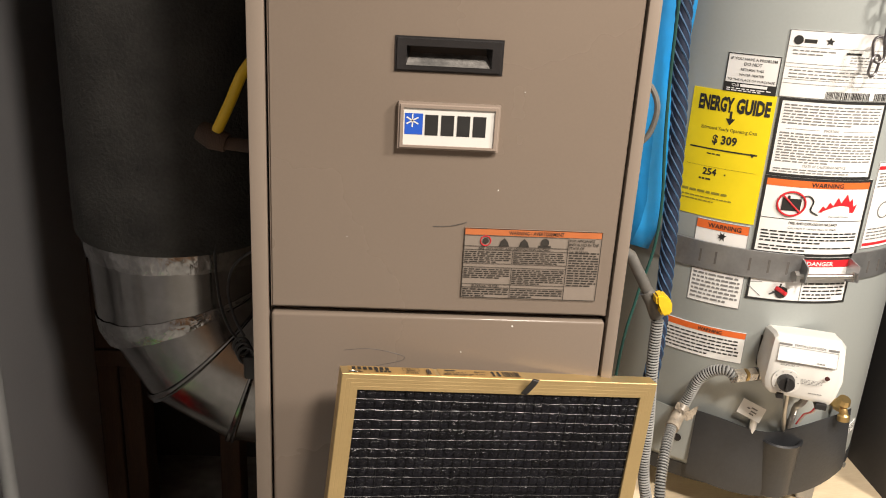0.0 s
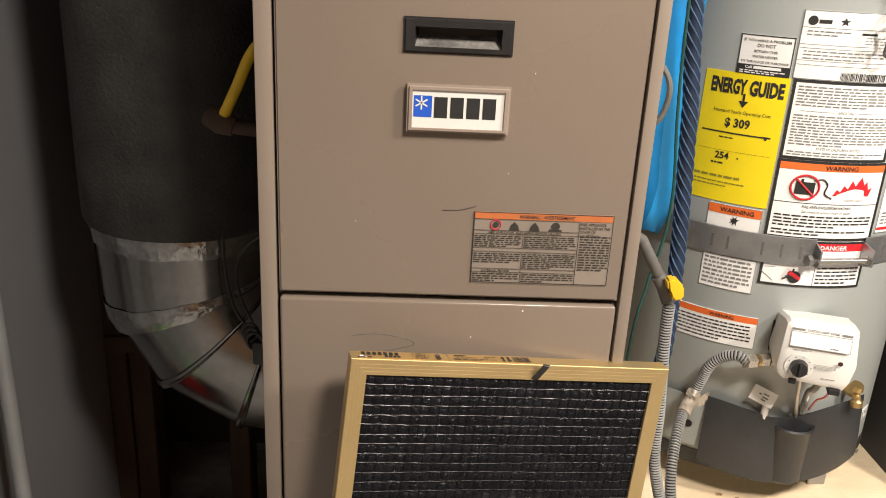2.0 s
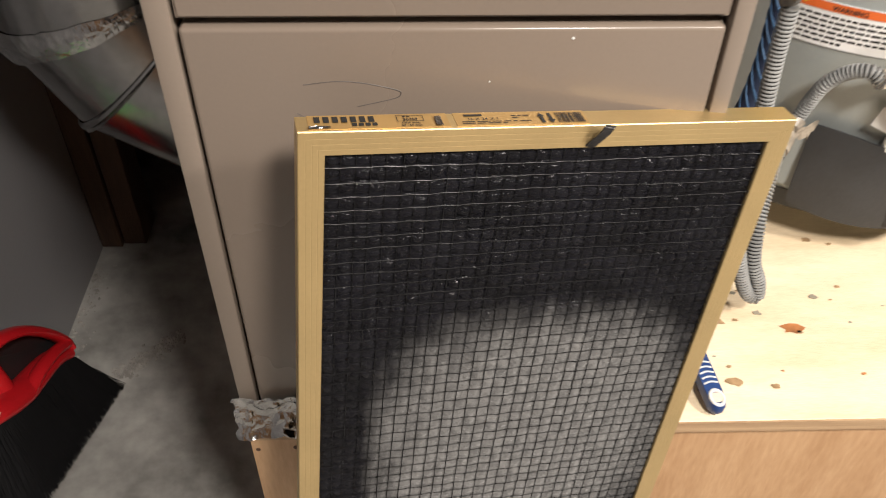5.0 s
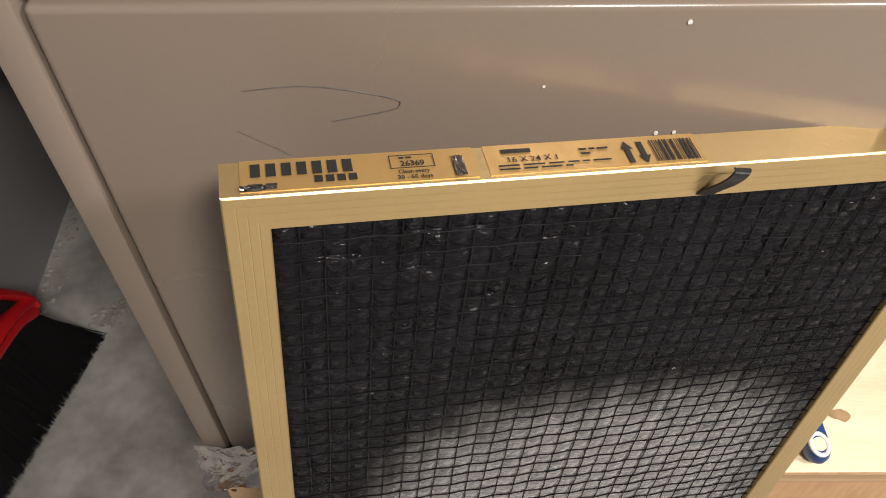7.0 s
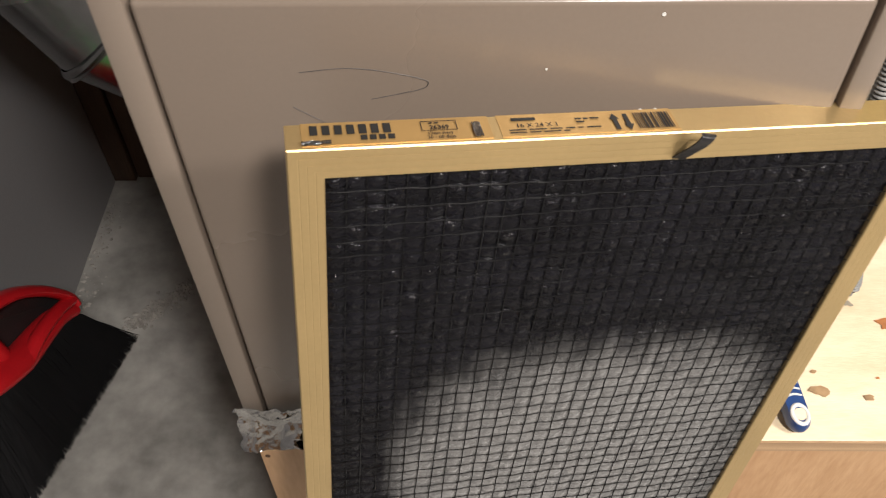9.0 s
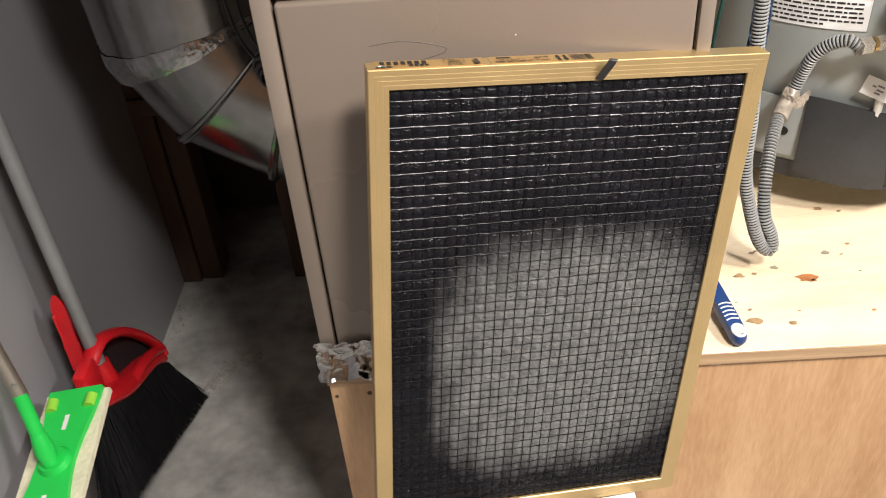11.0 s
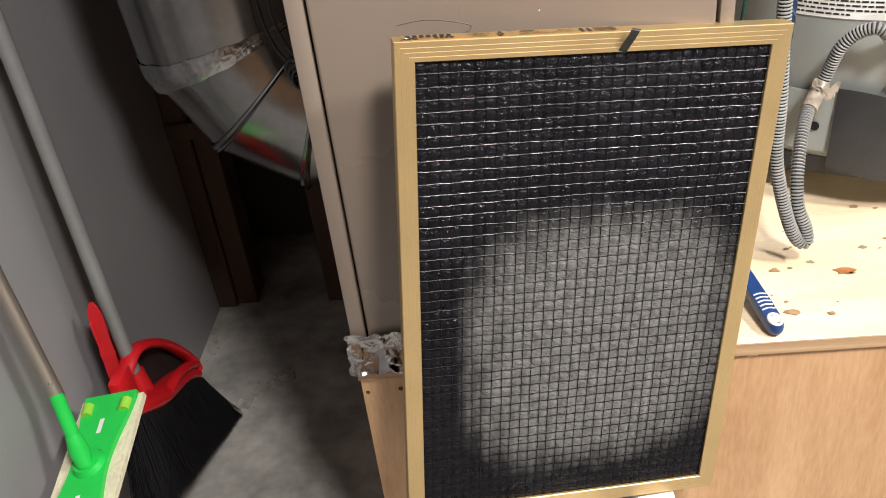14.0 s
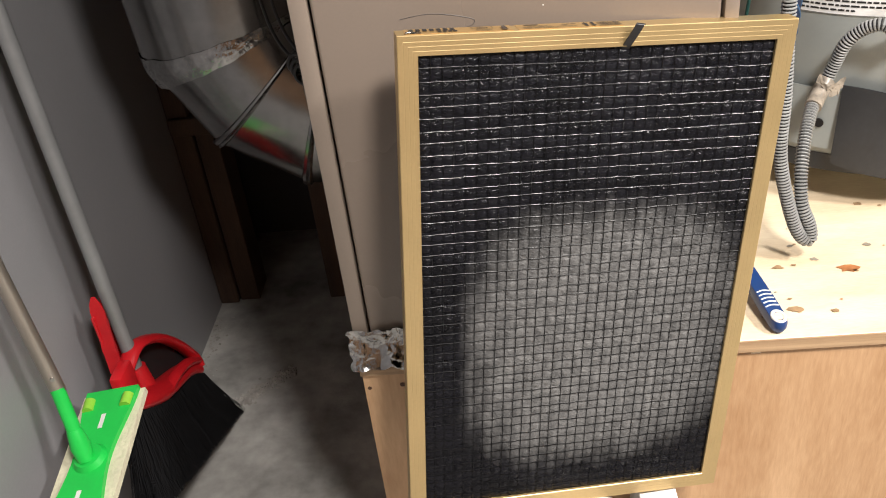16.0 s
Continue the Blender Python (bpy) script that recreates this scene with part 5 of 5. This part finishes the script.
seams = (14, 44, 72)
up_ring = [Vector((p.x, p.y, 0.957)) for p in elbow_ring(0, DR)]
part("gore", skin(bmesh.new(), [up_ring, elbow_ring(seams[0], DR)]), DUCT, duct, "shiny galvanised gore", True)
for a0, a1 in zip(seams, (*seams[1:], 90)):
    part("gore", skin(bmesh.new(), [elbow_ring(a0, DR - 0.001), elbow_ring(a1, DR - 0.001)]), DUCT, duct, "shiny galvanised gore", True)
for a in seams[1:]:
    part("seam_bead", skin(bmesh.new(), [elbow_ring(a - 1.6, DR - 0.001), elbow_ring(a - 1.2, DR + 0.004), elbow_ring(a - 0.2, DR + 0.005), elbow_ring(a + 0.2, DR + 0.002), elbow_ring(a + 1.0, DR + 0.005), elbow_ring(a + 1.6, DR - 0.001)]), DUCT, duct, "raised standing seam", True)


def tape_band(name, a0, a1, z_top, amp, seed):
    """A crinkled band of foil tape round the duct."""
    b = bmesh.new()
    n_, rows_ = 260, []
    for s in range(15):
        f = s / 14
        row = []
        for k in range(n_):
            t = 2 * math.pi * k / n_
            q = Vector((math.cos(t) * 5, math.sin(t) * 5, f * 2.2 + seed))
            lump = math.sin(math.pi * f) * (0.3 + abs(noise.noise(q * 1.3)) * 0.8 + abs(noise.noise(q * 3.1)) * 0.5 + abs(noise.noise(q * 6.5)) * 0.45 + abs(noise.noise(q * 13)) * 0.3)
            ragged = (0.10 * noise.noise(Vector((math.cos(t) * 4, math.sin(t) * 4, seed + 9))) + 0.05 * noise.noise(Vector((math.cos(t) * 14, math.sin(t) * 14, seed)))) * (2 * f - 1)
            g = f + ragged
            r = DR + 0.0008 + amp * lump
            if z_top is None:
                a = radians(a0 + (a1 - a0) * g)
                ra = BCX - DX
                c = Vector((BCX - ra * math.cos(a), DY, BZ - ra * math.sin(a)))
                row.append(b.verts.new(c + Vector((-math.cos(a), 0, -math.sin(a))) * r * math.cos(t) + Vector((0, 1, 0)) * r * math.sin(t)))
            else:
                row.append(b.verts.new((DX - r * math.cos(t), DY + r * math.sin(t), z_top - 0.045 * g)))
        rows_.append(row)
    for r0, r1 in zip(rows_, rows_[1:]):
        for k in range(n_):
            b.faces.new((r0[k], r0[(k + 1) % n_], r1[(k + 1) % n_], r1[k]))
    return part(name, b, FOIL, duct, "crumpled foil tape", True)


tape_band("foil_band", 0, 0, 0.941, 0.0024, 3)
tape_band("foil_band", 12.8, 22.0, None, 0.0030, 5)

# thin black cable hanging on the duct, yellow pipe behind the furnace edge
cab = thing("black_cable", "thin black cable with a bundled end hanging by the duct", "cable", (-0.28, 1.2, 0.82))
part("cord", sweep(bmesh.new(), smooth_path([(-0.300, 1.232, 1.35), (-0.313, 1.215, 1.10), (-0.319, 1.205, 1.000), (-0.320, 1.200, 0.940), (-0.312, 1.190, 0.880), (-0.298, 1.180, 0.845), (-0.280, 1.170, 0.826)], 8), 0.0022, 8), BLACK_PL, cab, smooth=True)
part("cord", sweep(bmesh.new(), smooth_path([(-0.226, 1.180, 0.990), (-0.258, 1.185, 0.975), (-0.290, 1.190, 0.945), (-0.300, 1.190, 0.905), (-0.290, 1.180, 0.865), (-0.272, 1.165, 0.838)], 8), 0.0022, 8), BLACK_PL, cab, smooth=True)
b = bmesh.new()
for k in range(3):
    sweep(b, [(-0.276 + 0.004 * k + 0.012 * math.cos(a), 1.160 - 0.004 * k, 0.824 - 0.006 * k + 0.014 * math.sin(a)) for a in (2 * math.pi * q / 16 for q in range(17))], 0.0026, 6)
part("coil", b, BLACK_PL, cab, smooth=True)
b = boxed(-0.272, -0.244, 1.146, 1.170, 0.772, 0.812, 0.005)
part("plug", b, BLACK_PL, cab, "black plug", True)
yp = thing("yellow_gas_pipe", "yellow flexible pipe with a dirty fitting beside the duct", "pipe", (-0.29, 1.15, 1.15))
part("pipe", sweep(bmesh.new(), smooth_path([(-0.222, 1.175, 1.262), (-0.246, 1.158, 1.258), (-0.263, 1.150, 1.238), (-0.280, 1.150, 1.200), (-0.299, 1.150, 1.160)], 8), 0.0075, 14), YELLOW_PL, yp, smooth=True)
part("fitting", sweep(bmesh.new(), [(-0.323, 1.160, 1.158), (-0.305, 1.155, 1.150), (-0.286, 1.152, 1.144)], lambda i: (0.014, 0.017, 0.013)[i], 10), STUD, yp, "brown dirty fitting", True)
part("arm", sweep(bmesh.new(), [(-0.288, 1.152, 1.144), (-0.224, 1.150, 1.138)], 0.009, 10), STUD, yp, smooth=True)

# studs and blocking in the dark recess
frame_ = thing("stud_frame", "rough brown timber studs in the dark recess", "timber frame", (-0.7, 1.78, 0))
part("stud", boxed(-0.735, -0.690, 1.745, 1.83, 0.0, 2.5, 0.002, 1), STUD, frame_)
part("stud", boxed(-0.688, -0.640, 1.755, 1.84, 0.0, 0.455, 0.002, 1), STUD, frame_)
part("blocking", boxed(-0.733, -0.600, 1.735, 1.80, 0.456, 0.496, 0.002, 1), STUD, frame_)
part("stud", boxed(-0.462, -0.415, 1.74, 1.83, 0.0, 0.62, 0.002, 1), STUD, frame_)

frame_.matrix_basis = Matrix.Translation((0.012, 0.032, 0)) @ frame_.matrix_basis

# ---- broom, dustpan, mop by the left wall ----
broom = thing("angle_broom", "red-headed broom with black bristles leaning on the grey wall", "broom", (-0.60, 1.39, 0))
part("pole", sweep(bmesh.new(), [(-0.662, 1.186, 0.280), (-0.668, 1.192, 0.319), (-0.690, 1.231, 0.892), (-0.712, 1.262, 1.36)], 0.0120, 16), POLE_GREY, broom, "grey painted metal pole", True)
b = bmesh.new()
head_top = smooth_path([(-0.640, 1.338, 0.180), (-0.642, 1.290, 0.218), (-0.643, 1.190, 0.262), (-0.645, 1.130, 0.296), (-0.648, 1.085, 0.325)], 8)
sweep(b, head_top, lambda i: 0.026 - 0.010 * abs(i / 16 - 1), 14, squash=0.7)
part("head", b, RED_PL, broom, "red plastic head", True)
part("socket", sweep(bmesh.new(), [(-0.660, 1.184, 0.268), (-0.667, 1.191, 0.318)], lambda i: (0.021, 0.0165)[i], 16), RED_PL, broom, smooth=True)
rng = random.Random(12)
b = bmesh.new()
for k in range(6500):
    f = rng.random()
    i = f * (len(head_top) - 1)
    p = head_top[int(i)].lerp(head_top[min(int(i) + 1, len(head_top) - 1)], i % 1)
    p = p + Vector((rng.uniform(-0.010, 0.014), 0, -0.010))
    q = Vector((-0.624, 1.405, 0.006)).lerp(Vector((-0.632, 1.020, 0.160)), f ** 0.9) + Vector((rng.uniform(-0.028, 0.026), rng.uniform(-0.003, 0.003), rng.uniform(0.0, 0.004)))
    d = (q - p).normalized()
    s1 = d.cross(Vector((1, 0, 0))).normalized() * 0.00065
    s2 = d.cross(s1).normalized() * 0.00065
    mid = p.lerp(q, 0.5) + Vector((rng.uniform(-0.003, 0.003), rng.uniform(-0.003, 0.003), 0))
    r0 = [b.verts.new(p + o_) for o_ in (s1, s2, -s1 - s2)]
    r1 = [b.verts.new(mid + o_) for o_ in (s1, s2, -s1 - s2)]
    r2 = [b.verts.new(q + o_ * 0.5) for o_ in (s1, s2, -s1 - s2)]
    for x0, x1 in ((r0, r1), (r1, r2)):
        for j in range(3):
            b.faces.new((x0[j], x0[(j + 1) % 3], x1[(j + 1) % 3], x1[j]))
for a_, c_ in ((0.02, 0.98),):
    q0, q1 = Vector((-0.625, 1.385, 0.030)), Vector((-0.634, 1.035, 0.185))
    h0, h1 = head_top[1], head_top[-2]
    vs = [b.verts.new(p + Vector((dx, 0, 0))) for dx in (-0.012, 0.010) for p in (h0, h1, q1, q0)]
    for f in ((0, 1, 2, 3), (7, 6, 5, 4), (0, 4, 5, 1), (1, 5, 6, 2), (2, 6, 7, 3), (3, 7, 4, 0)):
        b.faces.new([vs[i] for i in f])
tagged(part("bristles", b, BRISTLE, broom, "long black bristles"), kind="stuff")
pan = thing("dustpan", "red plastic dustpan clipped to the broom pole", "dustpan", (-0.68, 1.25, 0.30))
arch = smooth_path([(-0.668, 1.160, 0.338), (-0.660, 1.205, 0.352), (-0.652, 1.262, 0.320), (-0.646, 1.310, 0.266), (-0.642, 1.345, 0.208), (-0.640, 1.350, 0.182)], 8)
part("rim", sweep(bmesh.new(), arch, 0.0155, 12, squash=0.55), RED_PL, pan, "rounded red rim", True)
part("brace", sweep(bmesh.new(), smooth_path([(-0.636, 1.342, 0.200), (-0.630, 1.290, 0.236), (-0.628, 1.235, 0.258), (-0.630, 1.185, 0.262)], 8), 0.012, 12, squash=0.7), RED_PL, pan, smooth=True)
b = bmesh.new()
outl = [Vector((p.x - 0.012, p.y, p.z)) for p in arch] + [Vector((-0.655, 1.300, 0.200)), Vector((-0.660, 1.180, 0.262)), Vector((-0.672, 1.080, 0.330))]
f = b.faces.new([b.verts.new(p) for p in outl])
ext = bmesh.ops.extrude_face_region(b, geom=[f])
bmesh.ops.translate(b, vec=(-0.004, 0, 0), verts=[v for v in ext["geom"] if isinstance(v, bmesh.types.BMVert)])
# tray drawn black: the shadow inside the red pan is set as its colour
part("tray", b, BLACK_PL, pan, "dustpan tray, its shadow put into a black colour")
for dy, dx in ((-0.022, -0.010), (0.017, -0.010)):
    b = bmesh.new()
    cols = []
    for k in range(13):
        f = k / 12
        z, y = 0.330 + 0.142 * f, 1.186 + dy + 0.014 * f
        tip = 1.0 - 0.75 * max(0, (f - 0.8) / 0.2) ** 2
        rib = 0.0022 if k in (4, 8) else 0.0
        cols.append([b.verts.new((-0.674 + dx + a_, y + c_ + (rib if c_ > 0 else -rib), z)) for a_, c_ in ((-0.011 * tip, -0.0018), (0.011 * tip, -0.0018), (0.011 * tip, 0.0018), (-0.011 * tip, 0.0018))])
    for c0, c1 in zip(cols, cols[1:]):
        for k in range(4):
            b.faces.new((c0[k], c0[(k + 1) % 4], c1[(k + 1) % 4], c1[k]))
    b.faces.new(cols[0][::-1]), b.faces.new(cols[-1])
    part("pole_clip", b, RED_PL, pan, "red ribbed flange beside the pole", True)
part("clip_back", boxed(-0.694, -0.690, 1.166, 1.212, 0.330, 0.440, 0.001, 1), RED_PL, pan)
part("step", boxed(-0.672, -0.650, 1.110, 1.160, 0.300, 0.362, 0.006), RED_PL, pan, smooth=True)

mop = thing("flat_mop", "green flat mop with a cream cloth, leaning on the grey wall", "mop", (-0.66, 0.95, 0.25))
PC, PT1, PT2 = Vector((-0.652, 0.970, 0.334)), Vector((-0.608, 1.097, 0.360)), Vector((-0.708, 1.095, 0.347))
wide = (PT1 - PT2).normalized()
long_ = ((PT1 + PT2) / 2 - PC)
long_ = (long_ - wide * long_.dot(wide)).normalized()
face = wide.cross(long_).normalized()
if face.y > 0:
    face = -face
PM = Matrix((wide, long_, face)).transposed().to_4x4()
PM.translation = PC


def pad(bm, hw, hl, waist, z0, z1):
    pts = []
    for k in range(21):
        y = -hl + 2 * hl * k / 20
        pts.append((hw - waist * math.cos(math.pi * y / (2 * hl)) ** 2, y))
    pts += [(-x, -y) for x, y in pts]
    a = [bm.verts.new(PM @ Vector((x, y, z0))) for x, y in pts]
    b_ = [bm.verts.new(PM @ Vector((x, y, z1))) for x, y in pts]
    bm.faces.new(a), bm.faces.new(b_[::-1])
    for k in range(len(pts)):
        bm.faces.new((a[k], b_[k], b_[(k + 1) % len(pts)], a[(k + 1) % len(pts)]))
    return bm


part("cloth", pad(bmesh.new(), 0.050, 0.124, 0.0, -0.012, -0.002), CLOTH, mop, "cream cleaning cloth")
part("plate", pad(bmesh.new(), 0.042, 0.125, 0.014, -0.002, 0.006), GREEN_PL, mop, "bright green plate")
for sx, sy in ((-1, 1), (1, 1), (-1, -1), (1, -1)):
    b = sweep(bmesh.new(), [PM @ Vector((sx * 0.030, sy * 0.088, 0.006)), PM @ Vector((sx * 0.031, sy * 0.108, 0.006))], 0.0085, 12, squash=1.0)
    bmesh.ops.scale(b, vec=(1, 1, 1), verts=b.verts)
    part("cloth_gripper", b, LIME_PL, mop, "lime rubber gripper", True)
for sy in (1, -1):
    b = bmesh.new()
    b.faces.new([b.verts.new(PM @ Vector((x, sy * 0.065 + y, 0.0066))) for x, y in ((-0.004, -0.013), (0.003, -0.013), (0.003, 0.013), (-0.004, 0.013))])
    part("logo_bar", b, WHITE_PL, mop)
part("pivot", disc(bmesh.new(), PM @ Vector((0, 0, 0.004)), face, 0.026, 0.010, 28, 0.020), GREEN_PL, mop, smooth=True)
j0 = PM @ Vector((-0.002, 0.0, 0.022))
p0, p1 = Vector((-0.676, 1.000, 0.452)), Vector((-0.690, 1.010, 0.640))
part("yoke", sweep(bmesh.new(), [j0 - (p0 - j0) * 0.12, j0 + (p0 - j0) * 0.10, j0 + (p0 - j0) * 0.35], lambda i: (0.011, 0.0145, 0.0105)[i], 14), GREEN_PL, mop, smooth=True)
part("sleeve", sweep(bmesh.new(), [j0 + (p0 - j0) * 0.3, p0], 0.0100, 14), GREEN_PL, mop, "green plastic sleeve", True)
part("pole", sweep(bmesh.new(), [p0 - (p1 - p0) * 0.05, p1, p1 + (p1 - p0) * 3.0 + Vector((-0.004, 0.03, 0))], 0.0108, 14), POLE_STEEL, mop, "brushed steel pole", True)
part("pin", disc(bmesh.new(), p0.lerp(p1, 0.10) + Vector((0.006, -0.009, 0)), (0.6, -0.8, 0), 0.003, 0.003, 10), STEEL, mop)
for ob in (broom, pan, mop):
    ob.matrix_basis = Matrix.Translation((0.022, -0.017, 0.0)) @ ob.matrix_basis
cab.matrix_basis = Matrix.Translation((-0.011, 0.057, -0.029)) @ cab.matrix_basis
yp.matrix_basis = Matrix.Translation((0, 0, -0.012)) @ yp.matrix_basis

# stains and glue spots on the plywood
rng = random.Random(21)
STAIN = mat("brown_stain", (0.42, 0.27, 0.14), 0.6, 0, 0.3, 60)
RUST = mat("orange_stain", (0.50, 0.20, 0.07), 0.6, 0, 0.3, 60)
GREYSTAIN = mat("grey_stain", (0.34, 0.30, 0.23), 0.6, 0, 0.3, 60)
top_panel = [o_ for o_ in platform.children if o_.name.startswith("top_panel")][0]
spots = [(0.441, 1.084, 0.009, RUST), (0.405, 1.110, 0.004, GREYSTAIN), (0.352, 1.096, 0.005, STAIN), (0.515, 1.246, 0.005, STAIN), (0.487, 1.137, 0.004, GREYSTAIN), (0.345, 1.000, 0.006, STAIN), (0.392, 0.993, 0.004, STAIN)]
for k in range(30):
    spots.append((rng.uniform(0.30, 0.90), rng.uniform(0.97, 1.24), rng.uniform(0.0007, 0.0030), rng.choice((STAIN, STAIN, RUST, GREYSTAIN))))
for x, y, r, m_ in spots:
    b = bmesh.new()
    n_ = 11
    b.faces.new([b.verts.new((x + r * rng.uniform(0.6, 1.4) * 1.5 * math.cos(2 * math.pi * k / n_), y + r * rng.uniform(0.6, 1.3) * math.sin(2 * math.pi * k / n_), PLAT + 0.0012)) for k in range(n_)])
    part("stain", b, m_, top_panel)


# dust and crumbs on the concrete
rng = random.Random(33)
b = bmesh.new()
for k in range(760):
    if k < 600:
        t_ = rng.random()
        x, y = -0.605 + 0.105 * t_ + rng.gauss(0, 0.009), 1.412 + 0.10 * t_ + rng.gauss(0, 0.009)
    else:
        y = rng.uniform(1.42, 1.72)
        x = -0.718 + abs(rng.gauss(0, 0.018))
    r = 0.0008 + 0.0056 * rng.random() ** 2
    vs = [b.verts.new((x + r * rng.uniform(0.5, 1.3) * math.cos(q * 1.257), y + r * rng.uniform(0.5, 1.3) * math.sin(q * 1.257), 0.0006 + r * 0.15)) for q in range(5)]
    top_ = b.verts.new((x, y, 0.0008 + r * rng.uniform(0.3, 0.9)))
    for q in range(5):
        b.faces.new((vs[q], vs[(q + 1) % 5], top_))
single("floor_dust", b, mat("pale_dust", (0.42, 0.40, 0.37), 0.9, 0, 0.3, 40), "pale dust and crumbs swept along the concrete", "dust", "stuff")
